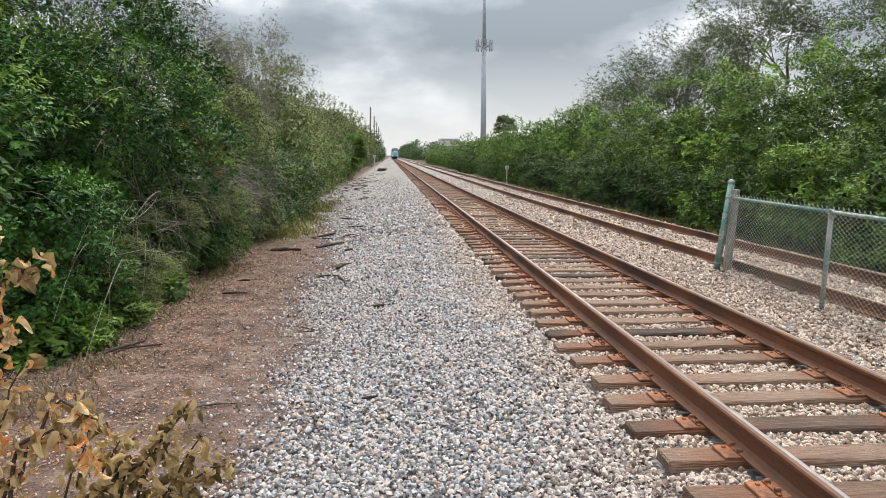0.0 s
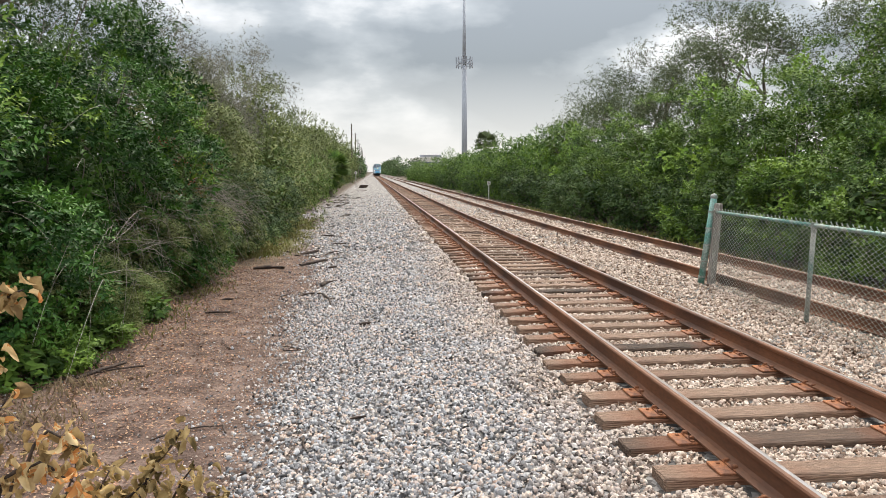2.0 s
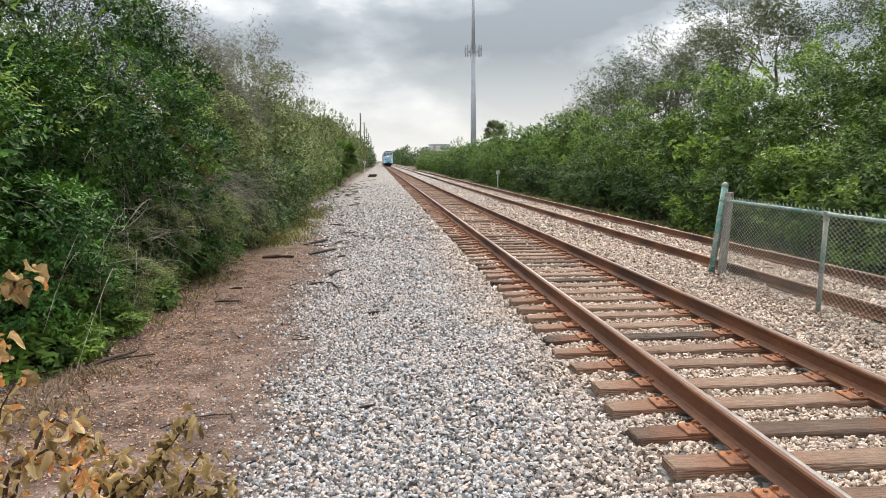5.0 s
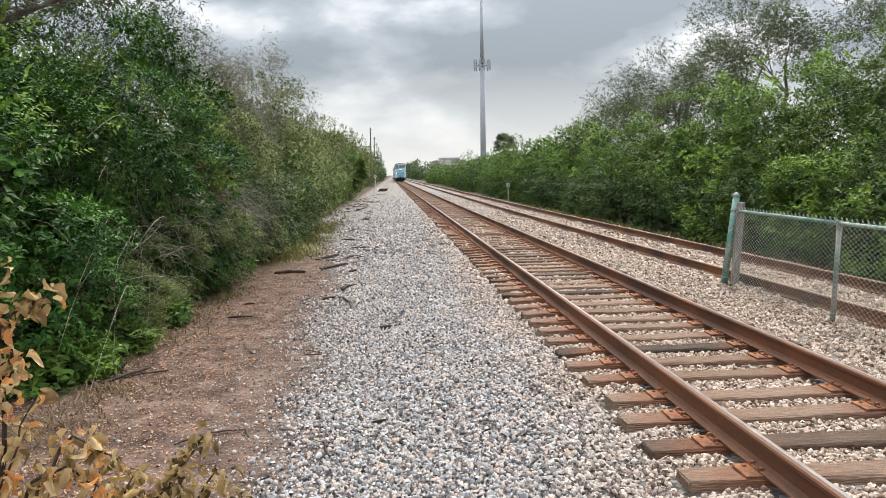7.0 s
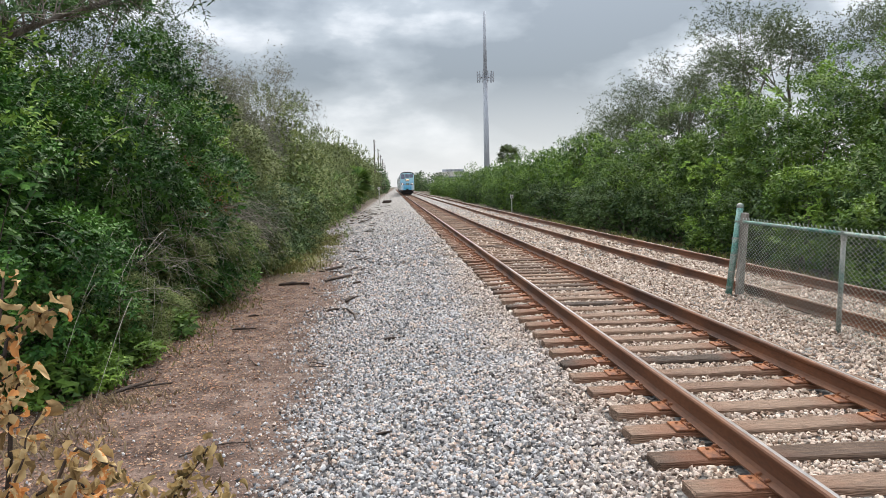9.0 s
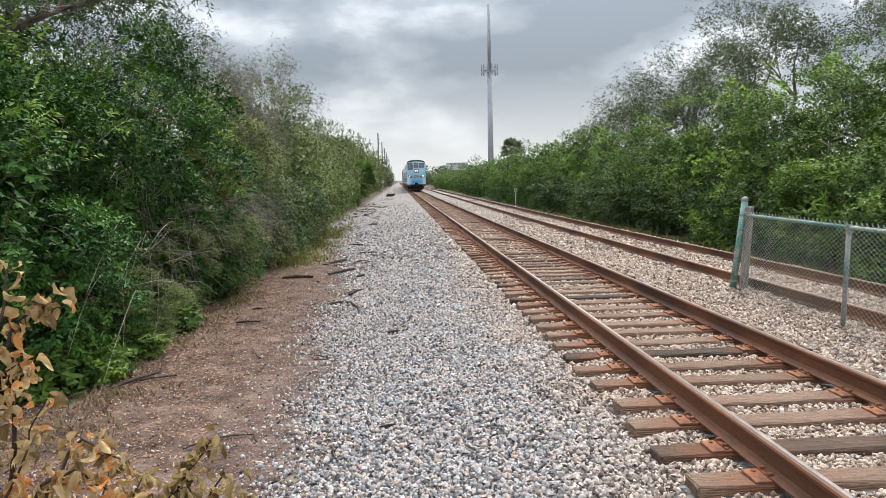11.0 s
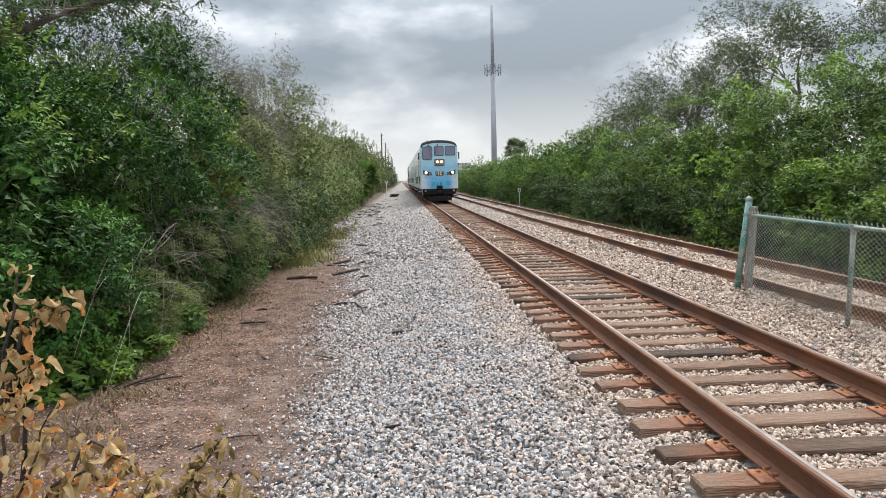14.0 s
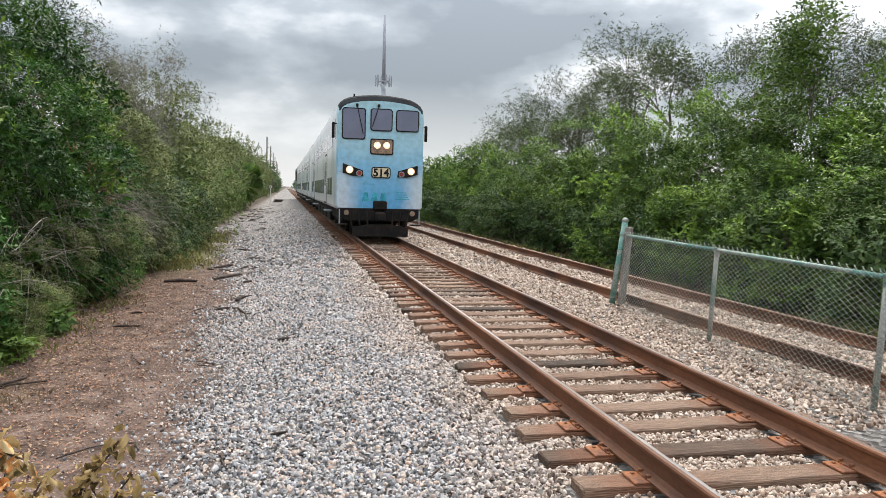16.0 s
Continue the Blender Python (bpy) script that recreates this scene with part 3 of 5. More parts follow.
def crown_mesh(name, seed, rx, ry, h, lobes, twigs, per, length, width, lobe_r, low=0.04, rough=0.3, droop=0.0, plain=False):
    """A crown of separate billows; each is a cap of leafy twigs over its upper and outer side, and added outsize leaves
    inside block the light.
    """
    rng = np.random.default_rng(seed)
    c, d = lumpy(rng, lobes, rx - lobe_r * 0.6, ry - lobe_r * 0.6, h - lobe_r * 0.7, low, 0.84, rough)
    r = lobe_r * rng.uniform(0.5, 1.2, lobes)
    # big billows carry more twigs than small ones
    share = rng.choice(lobes, size=lobes * twigs, p=r ** 1.6 / np.sum(r ** 1.6))
    cc, dd, rr = c[share], d[share], r[share][:, None]
    o = unit(unit(rng.normal(size=(len(share), 3))) + 0.75 * dd + np.array([0, 0, 0.6]))
    tips = cc + o * rr * rng.uniform(0.86, 1.06, (len(share), 1)) * np.array([1, 1, 0.72])
    way = unit(0.7 * o + 0.35 * dd + rng.normal(size=o.shape) * 0.4 + np.array([0, 0, 0.1 - droop]))
    v, f = sprays(rng, tips, way, per, length, width, length * per * 0.26, plain, o)
    # outsize filler leaves, added to keep light out of the gaps
    ni = lobes * 12
    ci, di = lumpy(rng, ni, rx * 0.70, ry * 0.70, h * 0.80, low, 0.62, rough)
    big = min(length * 2.2, 0.40)
    v2, f2 = sprays(rng, ci, unit(di + rng.normal(size=di.shape) * 0.6), 3, big, big * 0.62, big * 0.8, True, di)
    f = np.concatenate([f, f2 + len(v)])
    v = np.concatenate([v, v2])
    v[:, 2] = np.maximum(v[:, 2], 0.02)
    return tri_mesh(name, v, f), c


def limb_mesh(name, seed, targets, base_r, count, lift=0.3, sides=5, twigs=0, spread=0.25):
    """Stems that leave the ground in a loose bundle and reach into the crown."""
    rng = np.random.default_rng(seed)
    t = Tubes(sides)
    for k in rng.choice(len(targets), size=min(count, len(targets)), replace=False):
        q = Vector(targets[k])
        p = Vector((rng.normal() * spread, rng.normal() * spread, -0.05))
        mid = p.lerp(q, 0.45) + Vector((rng.normal() * 0.2, rng.normal() * 0.2, lift * q.z * 0.4))
        pts = []
        for s in range(7):
            u = s / 6
            pts.append(p * (1 - u) ** 2 + 2 * u * (1 - u) * mid + q * u * u + Vector(rng.normal(size=3) * 0.04 * min(u * 4, 1)))
        r = base_r * rng.uniform(0.4, 1.0)
        t.add(pts, [r * (1 - 0.88 * s / 6) for s in range(7)], sides if r > 0.02 else 3)
        for _ in range(twigs):
            s = rng.integers(2, 6)
            e = pts[s] + Vector(rng.normal(size=3)) * 0.5 * (0.4 + 0.12 * q.z)
            m2 = pts[s].lerp(e, 0.5) + Vector(rng.normal(size=3) * 0.07)
            rr = r * 0.25
            t.add([pts[s], m2, e], [rr, rr * 0.6, rr * 0.2], 3)
    return t.mesh(name)


def plant(name, label, category, limbs, limb_material, crown, crown_material, group=""):
    root = thing(name, label, category, group=group)
    if limbs:
        part_me("trunk", limbs, limb_material, root)
    if crown:
        part_me("crown", crown, crown_material, root)
    return root


def at(x, y, z, turn=0.0, s=1.0, sz=None):
    return pose(x, y, z, 0, 0, turn) @ Matrix.Diagonal((s, s, sz or s, 1))


# ---- ground ----
GX = [-400, -12, -7, -5, -4.0, -3.5, -2.4, -1.5, -1.0, 1.0, 1.5, 2.7, 5.0, 5.6, 6.6, 9, 400]
GZ = [-0.6, -0.5, -0.42, -0.38, -0.35, -0.28, -0.15, -0.095, -0.05, -0.05, -0.08, -0.085, -0.10, -0.18, -0.4, -0.5, -0.6]


def past(y):
    """How far y lies beyond the place where the line starts to bend and climb, eased in."""
    y = np.asarray(y, dtype=float)
    return np.where(y < 14, 0.0, np.where(y < 46, (np.maximum(y, 14) - 14) ** 2 / 64, y - 30))


def bend(y):
    return -0.0063 * past(y)


def climb(y):
    return 0.0046 * past(y)


def ground_z(x, y):
    x, y = np.asarray(x, dtype=float), np.asarray(y, dtype=float)
    z = np.interp(x - bend(y), GX, GZ) + climb(y)
    bumps = 0.012 * np.sin(1.9 * x + 0.7 * y) + 0.012 * np.sin(2.7 * y - 1.1 * x) + 0.008 * np.sin(5.1 * x + 3.3 * y)
    calm = np.where((x - bend(y) > -1.6) & (x - bend(y) < 1.5), 0.4, 1.0)
    return z + bumps * calm


def build_ground():
    xs = np.concatenate([[-900, -300, -100, -40, -25, -16], np.arange(-12, 12, 0.22), [12.5, 16, 25, 40, 100, 300, 900]])
    ys = np.concatenate([[-200, -60, -30, -15, -6], np.arange(-3, 30, 0.3), np.arange(30, 100, 1.0), np.arange(100, 400, 10), [500, 700, 1000, 1500, 2500, 4000]])
    X, Y = np.meshgrid(xs, ys)
    X = X + bend(Y)
    v = np.stack([X, Y, ground_z(X, Y)], axis=-1).reshape(-1, 3)
    n = len(xs)
    i, j = np.meshgrid(np.arange(len(ys) - 1), np.arange(n - 1), indexing="ij")
    k = (i * n + j).ravel()
    me = tri_mesh("ground", v, np.stack([k, k + 1, k + n + 1, k + n], axis=1))
    me.shade_smooth()
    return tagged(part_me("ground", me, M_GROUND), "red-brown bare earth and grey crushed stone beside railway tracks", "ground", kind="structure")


build_ground()


# ---- tracks ----
def rail_outline(cx, top):
    h = [(-0.066, 0.0), (0.066, 0.0), (0.066, 0.011), (0.028, 0.025), (0.009, 0.042), (0.008, 0.130), (0.032, 0.144), (0.034, 0.169), (0.027, 0.178),
         (-0.004, 0.181), (-0.026, 0.177), (-0.034, 0.166), (-0.032, 0.144), (-0.008, 0.130), (-0.009, 0.042), (-0.028, 0.025), (-0.066, 0.011)]
    return [(cx + x, top - 0.18 + z) for x, z in h]


def rail(parent, cx, top, head):
    bm = bmesh.new()
    ys = [-40, 0, 10, 14, 18, 22, 26, 30, 34, 38, 42, 46, 60, 150, 400, 1200, 3500]
    outline = rail_outline(cx, top)
    rings = [[bm.verts.new((x + float(bend(y)), y, z + float(climb(y)))) for x, z in outline] for y in ys]
    n = len(outline)
    for a, b in zip(rings, rings[1:]):
        for k in range(n):
            f = bm.faces.new((a[k], a[(k + 1) % n], b[(k + 1) % n], b[k]))
            f.material_index = 1 if k == 8 else 0
    bm.faces.new(rings[0][::-1]), bm.faces.new(rings[-1])
    me = bpy.data.meshes.new("rail")
    bmesh.ops.recalc_face_normals(bm, faces=bm.faces)
    bm.to_mesh(me)
    bm.free()
    me.materials.append(M_RAIL), me.materials.append(head)
    return part_me("rail", me, None, parent, "rust-brown steel rail with a worn head")


def tie_mesh(seed, length=2.6):
    """A sawn timber with bevelled, chewed edges and end checks, its top at z = 0."""
    rng = np.random.default_rng(seed)
    bm = box(-length / 2, length / 2, -0.115, 0.115, -0.18, 0.0, 0.012)
    bmesh.ops.subdivide_edges(bm, edges=[e for e in bm.edges if abs(e.verts[0].co.x - e.verts[1].co.x) > 1], cuts=7)
    for v in bm.verts:
        v.co.y += rng.normal() * 0.004
        v.co.z += rng.normal() * 0.003 if v.co.z > -0.1 else 0
        v.co.x += rng.normal() * 0.006
    me = bpy.data.meshes.new("tie")
    bmesh.ops.recalc_face_normals(bm, faces=bm.faces)
    bm.to_mesh(me)
    bm.free()
    me.materials.append(M_TIE)
    return me


def plate_mesh():
    """Tie plate with its shoulders and four cut spikes."""
    bm = box(-0.20, 0.20, -0.10, 0.10, 0.0, 0.018, 0.004)
    for sx in (-1, 1):
        box(sx * 0.092 - 0.012, sx * 0.092 + 0.012, -0.09, 0.09, 0.014, 0.03, 0.004, bm)
        for y in (-0.05, 0.055):
            box(sx * 0.088 - 0.018, sx * 0.088 + 0.018, y - 0.012, y + 0.012, 0.02, 0.05, 0.005, bm)
        box(sx * 0.145 - 0.011, sx * 0.145 + 0.011, -0.011 + 0.05, 0.011 + 0.05, 0.012, 0.03, 0.003, bm)
    me = bpy.data.meshes.new("tie_plate")
    bmesh.ops.recalc_face_normals(bm, faces=bm.faces)
    bm.to_mesh(me)
    bm.free()
    me.materials.append(M_RUST_PLATE)
    return me


NEAR_TIES = [4.09, 4.62, 5.16, 5.66, 6.28, 6.77, 7.30, 7.83, 8.36, 8.86, 9.41, 9.96, 10.5]


def build_track(cx, top, head, label, near, count, plates, rng):
    root = thing("railway_track", label, "railway track", kind="structure")
    for s in (-1, 1):
        rail(root, cx + s * 0.7525, top, head)
    meshes, pm = [tie_mesh(k) for k in range(6)], plate_mesh()
    ys = list(near)
    first = near[0]
    while len(ys) < count:
        ys.append(ys[-1] + 0.53 + rng.normal() * 0.012)
    lead = [first - 0.53 * k for k in range(8, 0, -1)]
    for y in lead + ys:
        t = part_me("tie", meshes[rng.integers(6)], None, root)
        t.matrix_basis = pose(cx + float(bend(y)) + rng.normal() * 0.02, y, top - 0.2 + float(climb(y)) + rng.normal() * 0.006, 0, rng.normal() * 0.3, rng.normal() * 0.7)
        if y < plates:
            for s in (-1, 1):
                p = part_me("tie_plate", pm, None, t, "rust-orange tie plate with spikes" if y < 8 else "")
                p.matrix_basis = pose(s * 0.7525, 0, 0.001, 0, 0, 0)
    # the rest of the line, ahead and behind
    base = np.array([(x, y, z) for x in (-1.3, 1.3) for y in (-0.115, 0.115) for z in (-0.18, 0.0)])
    quad = np.array([(0, 1, 3, 2), (4, 6, 7, 5), (0, 4, 5, 1), (2, 3, 7, 6), (1, 5, 7, 3)])
    v, f = [], []
    for k, y in enumerate(list(np.arange(ys[-1] + 0.53, 520, 0.53)) + list(np.arange(-30, lead[0] - 0.4, 0.53))):
        v.append(base + np.array([cx + float(bend(y)) + rng.normal() * 0.02, y, top - 0.2 + float(climb(y))]))
        f.append(quad + 8 * k)
    ob = part_me("far_ties", tri_mesh("far_ties", np.concatenate(v), np.concatenate(f)), M_TIE, root)
    tagged(ob, kind="stuff")
    return root


rng0 = np.random.default_rng(5)
TRACK2_X, TRACK2_TOP = 3.70, 0.10
build_track(0.0, 0.20, M_HEAD, "railway track with rust-brown rails on weathered timber ties", NEAR_TIES, 300, 32, rng0)
build_track(TRACK2_X, TRACK2_TOP, M_HEAD2, "second railway track with rusty rails and half-buried ties", [5.0, 5.53], 150, 0, rng0)


# ---- crushed stone ----
def stones(name, seed, x0, x1, y0, y1, density, size, label, sink=0.25, avoid=True, keep=None, simple=False):
    rng = np.random.default_rng(seed)
    n = int((x1 - x0) * (y1 - y0) * density)
    x, y = rng.uniform(x0, x1, n), rng.uniform(y0, y1, n)
    ok = np.ones(n, bool)
    if keep is not None:
        ok &= keep(x, y, rng)
    if avoid:
        # leave the timbers clear
        ty = np.array(NEAR_TIES + [NEAR_TIES[-1] + 0.53 * k for k in range(1, 90)] + [NEAR_TIES[0] - 0.53 * k for k in range(1, 9)])
        near = np.min(np.abs(y[:, None] - ty[None, :]), axis=1) < 0.135
        ok &= ~(near & (np.abs(x) < 1.32))
        for rx in (-0.7525, 0.7525, TRACK2_X - 0.7525, TRACK2_X + 0.7525):
            ok &= np.abs(x - rx) > 0.09
    x, y = x[ok], y[ok]
    n = len(x)
    s = size * rng.uniform(0.55, 1.35, n) ** 1.2
    # a block with one end pinched: broken faces, no points
    base = 0.72 * np.array([(-1, -1, -1), (1, -1, -1), (1, 1, -1), (-1, 1, -1), (-0.7, -0.8, 1), (0.8, -0.6, 1), (0.6, 0.8, 1), (-0.8, 0.7, 1)], float)
    faces = np.array([(4, 5, 6), (4, 6, 7), (0, 1, 5), (0, 5, 4), (1, 2, 6), (1, 6, 5), (2, 3, 7), (2, 7, 6), (3, 0, 4), (3, 4, 7)])
    if simple:
        base = 0.85 * np.array([(-1, -0.6, -1), (1, -0.6, -1), (0, 1, -1), (-0.8, -0.6, 0.8), (0.7, -0.7, 0.9), (0.1, 0.8, 0.8)], float)
        faces = np.array([(3, 4, 5), (0, 1, 4), (0, 4, 3), (1, 2, 5), (1, 5, 4), (2, 0, 3), (2, 3, 5)])
    m = len(base)
    p = base[None] * (1 + rng.normal(size=(n, m, 1)) * 0.26)
    p = p * (rng.uniform(0.65, 1.25, (n, 1, 3)) * np.array([1.1, 1, 0.7]))
    q = unit(rng.normal(size=(n, 4)) * np.array([1.3, 0.45, 0.45, 1.3]))
    w, a, b, c = q[:, 0], q[:, 1], q[:, 2], q[:, 3]
    R = np.stack([1 - 2 * (b * b + c * c), 2 * (a * b - c * w), 2 * (a * c + b * w), 2 * (a * b + c * w), 1 - 2 * (a * a + c * c), 2 * (b * c - a * w),
                  2 * (a * c - b * w), 2 * (b * c + a * w), 1 - 2 * (a * a + b * b)], axis=1).reshape(n, 3, 3)
    p = np.einsum("nij,nkj->nki", R, p) * (0.5 * s)[:, None, None]
    z = ground_z(x + bend(y), y) + s * (0.5 - sink) * 0.6 + rng.uniform(-0.010, 0.014, n)
    p = p + np.stack([x + bend(y), y, z], axis=1)[:, None, :]
    f = (faces[None] + (m * np.arange(n))[:, None, None]).reshape(-1, 3)
    return tagged(part_me(name, tri_mesh(name, p.reshape(-1, 3), f), M_STONE), label, "gravel", kind="stuff")


def shoulder(x, y, rng):
    edge = -3.6 - 0.1 * np.clip(y - 5, 0, 5) - 2.6 * np.clip((y - 15) / 21, 0, 1) + 0.16 * np.sin(0.9 * y) + 0.1 * np.sin(2.3 * y + 1)
    edge = edge + rng.normal(size=len(x)) * np.where(rng.uniform(size=len(x)) < 0.12, 0.7, 0.24)
    return x > edge


def thinning(x, y, rng):
    fade = np.where(y < 34, 1 - np.clip((y - 24) / 10, 0, 1) * 0.6, 1 - np.clip((y - 40) / 35, 0, 1))
    return shoulder(x, y, rng) & (rng.uniform(size=len(x)) < fade)


stones("ballast", 11, -4.8, 1.4, 3.4, 5.2, 2300, 0.033, "grey and tan crushed stone ballast round the timber ties", keep=shoulder)
stones("ballast", 16, -4.8, 1.4, 5.2, 8.2, 1750, 0.035, "grey and tan crushed stone ballast beside the rails", keep=shoulder)
stones("ballast", 18, -4.9, 1.4, 8.2, 12.0, 1500, 0.038, "grey and tan crushed stone ballast on the shoulder of the line", keep=shoulder, simple=True)
stones("ballast", 12, -5.2, 1.4, 12.0, 18.0, 900, 0.046, "grey and tan crushed stone ballast along the track", keep=shoulder, simple=True)
stones("ballast", 13, 1.4, 5.4, 5.0, 11.0, 800, 0.042, "tan crushed stone ballast under the fence", sink=0.3, simple=True)
stones("ballast", 19, 1.4, 5.4, 11.0, 18.0, 520, 0.05, "tan crushed stone ballast between the two tracks", sink=0.3, simple=True)
stones("ballast", 14, -6.9, 5.4, 18.0, 34.0, 125, 0.08, "crushed stone ballast receding along the tracks", sink=0.4, keep=thinning, simple=True)
stones("ballast", 17, -6.9, 5.4, 30.0, 75.0, 30, 0.09, "distant crushed stone ballast along the tracks", sink=0.55, keep=thinning, simple=True)
def grit_keep(x, y, rng):
    return rng.uniform(size=len(x)) < np.clip((x + 5.0) / 1.5, 0, 1) ** 1.5


stones("grit", 21, -5.0, -3.2, 3.4, 14.0, 560, 0.017, "dusty grit where the earth meets the crushed stone", avoid=False, keep=grit_keep, simple=True)
stones("pebbles", 15, -7.0, -3.2, 3.4, 18.0, 60, 0.02, "pale pebbles strewn over the bare earth", avoid=False)


# ---- plants ----
def shrub(name, seed, label, rx, ry, h, lobes, twigs, per, length, width, lobe_r, leaf, limbs=26, bare=3, low=0.04, rough=0.3, droop=0.0, bark=None, base_r=0.04, category="shrub", plain=False, fresh=0):
    cm, c = crown_mesh("crown", seed, rx, ry, h, lobes, twigs, per, length, width, lobe_r, low, rough, droop, plain=plain)
    lm = limb_mesh("trunk", seed + 1, c, base_r, limbs, twigs=bare)
    root = plant(name, label, category, lm, bark or M_BARK, cm, leaf)
    if fresh:
        rng = np.random.default_rng(seed + 2)
        high = np.nonzero(c[:, 2] > 0.42 * h)[0]
        pick = rng.choice(high, size=min(fresh, len(high)), replace=False)
        mid = np.array([0, 0, h * 0.45])
        o = unit(unit(c[pick] - mid) + np.array([0, 0, 0.4]))
        n = 16
        cc, oo = np.repeat(c[pick] + o * lobe_r * 1.02, n, axis=0), np.repeat(o, n, axis=0)
        tips = cc + rng.normal(size=cc.shape) * lobe_r * 0.27
        v, f = sprays(rng, tips, unit(oo + rng.normal(size=oo.shape) * 0.4), per, length, width, length * per * 0.25)
        part_me("new_growth", tri_mesh("new_growth", v, f), L_NEW, root, "fresh yellow-green foliage")
    return root


def tree(name, seed, label, h, crown_r, clear, levels, leaf, clumps_per_tip, per, length, width, spread, base_r=0.16, bark=None, category="tree", lean=0.0, plain=False):
    """A trunk that forks again and again; leaves only round the outer twigs."""
    rng = np.random.default_rng(seed)
    t = Tubes(5)
    tips, outs = [], []

    def grow(p, d, length_left, r, level):
        pts, rad = [p], [r]
        steps = 3 if level < 2 else 4
        q, dd = p.copy(), d.copy()
        for s in range(steps):
            dd = (dd + Vector(rng.normal(size=3)) * 0.16 + Vector((0, 0, 0.05))).normalized()
            q = q + dd * length_left / steps
            pts.append(q.copy()), rad.append(r * (1 - 0.5 * (s + 1) / steps))
        t.add(pts, rad, 3 if level < 2 else 5)
        if level == 0:
            for k in range(1, steps + 1):
                tips.append(pts[k]), outs.append(dd)
            return
        forks = 3
        for _ in range(forks):
            axis = Vector(rng.normal(size=3))
            nd = (dd + axis.normalized() * rng.uniform(0.45, 0.85)).normalized()
            nd.z = max(nd.z, -0.1)
            s = rng.integers(2, steps + 1)
            grow(pts[s], nd.normalized(), length_left * rng.uniform(0.55, 0.8), rad[s] * 0.7, level - 1)

    for k in range(2 if clear < 2 else 1):
        d0 = Vector((lean + rng.normal() * 0.22, rng.normal() * 0.22, 1)).normalized()
        grow(Vector((rng.normal() * 0.15, rng.normal() * 0.15, -0.1)), d0, clear + h * 0.22, base_r, levels)
    tips_a, outs_a = np.array([tuple(p) for p in tips]), np.array([tuple(p) for p in outs])
    top = tips_a[:, 2].max()
    wide = np.abs(tips_a[:, :2]).max()
    k = np.array([crown_r / wide, crown_r / wide, h / top])
    limbs = t.mesh("trunk")
    co = np.empty(len(limbs.vertices) * 3, dtype=np.float32)
    limbs.vertices.foreach_get("co", co)
    limbs.vertices.foreach_set("co", (co.reshape(-1, 3) * k).astype(np.float32).ravel())
    limbs.update()
    c = np.repeat(tips_a * k, clumps_per_tip, axis=0)
    c = c + rng.normal(size=c.shape) * spread
    o = unit(np.repeat(outs_a, clumps_per_tip, axis=0) + rng.normal(size=c.shape) * 0.8)
    v, f = sprays(rng, c, o, per, length, width, length * per * 0.3, plain)
    return plant(name, label, category, limbs, bark or M_BARK, tri_mesh("crown", v, f), leaf)


def place(first, spots, groups=""):
    """Sets a plant at the first spot and copies of it at the others."""
    if groups:
        tagged(first, group=groups)
    made = [first] + [copy_thing(first, Matrix()) for _ in spots[1:]]
    for ob, (x, y, turn, s, sz) in zip(made, spots):
        x += float(bend(y))
        ob.matrix_basis = at(x, y, float(ground_z(x, y)) - 0.02, turn, s, sz)
    return made


# near shrubs on the side of the clearing
place(shrub("shrub", 21, "dense glossy bright-green broadleaf shrub beside the clearing", 2.0, 2.2, 4.7, 66, 66, 10, 0.082, 0.038, 0.66, L_BRIGHT, rough=0.5, bare=1, fresh=14),
      [(-8.45, 8.7, 0, 1, 1), (-8.4, 12.0, 130, 1.05, 1.15), (-8.2, 15.2, 250, 1.02, 1.05)])
place(shrub("shrub", 25, "olive-green fine-leaved shrub with drooping bare twigs", 2.1, 2.3, 4.6, 70, 46, 11, 0.10, 0.05, 0.60, L_OLIVE, limbs=24, bare=4, plain=True, base_r=0.012, droop=0.3),
      [(-8.3, 18.8, 0, 1.05, 1.1), (-7.2, 15.0, 100, 0.55, 0.5), (-7.35, 12.6, 40, 0.5, 0.42), (-7.2, 10.4, 250, 0.42, 0.30)])
place(shrub("shrub", 29, "dark green dense shrub at the edge of the stones", 1.7, 1.9, 3.2, 64, 34, 10, 0.10, 0.05, 0.55, L_DARK, rough=0.36, plain=True),
      [(-7.35, 20.6, 0, 0.95, 0.85), (-7.3, 16.6, 90, 0.6, 0.5), (-7.5, 26.5, 200, 0.95, 0.9), (-7.9, 8.2, 30, 0.4, 0.3), (-10.6, 10.8, 220, 1.3, 1.9), (-10.4, 14.5, 20, 1.3, 1.75)])
place(shrub("seedling", 33, "small bright green seedling growing at the shrub's foot", 0.35, 0.4, 0.5, 14, 8, 7, 0.06, 0.026, 0.16, L_MID, limbs=8, bare=1, base_r=0.008),
      [(-6.5, 8.55, 0, 1, 1), (-6.7, 9.6, 60, 1.3, 1.0), (-6.6, 11.4, 150, 1.3, 1.0), (-6.9, 8.1, 200, 1.4, 1.2)], "seedlings along the shrubs")
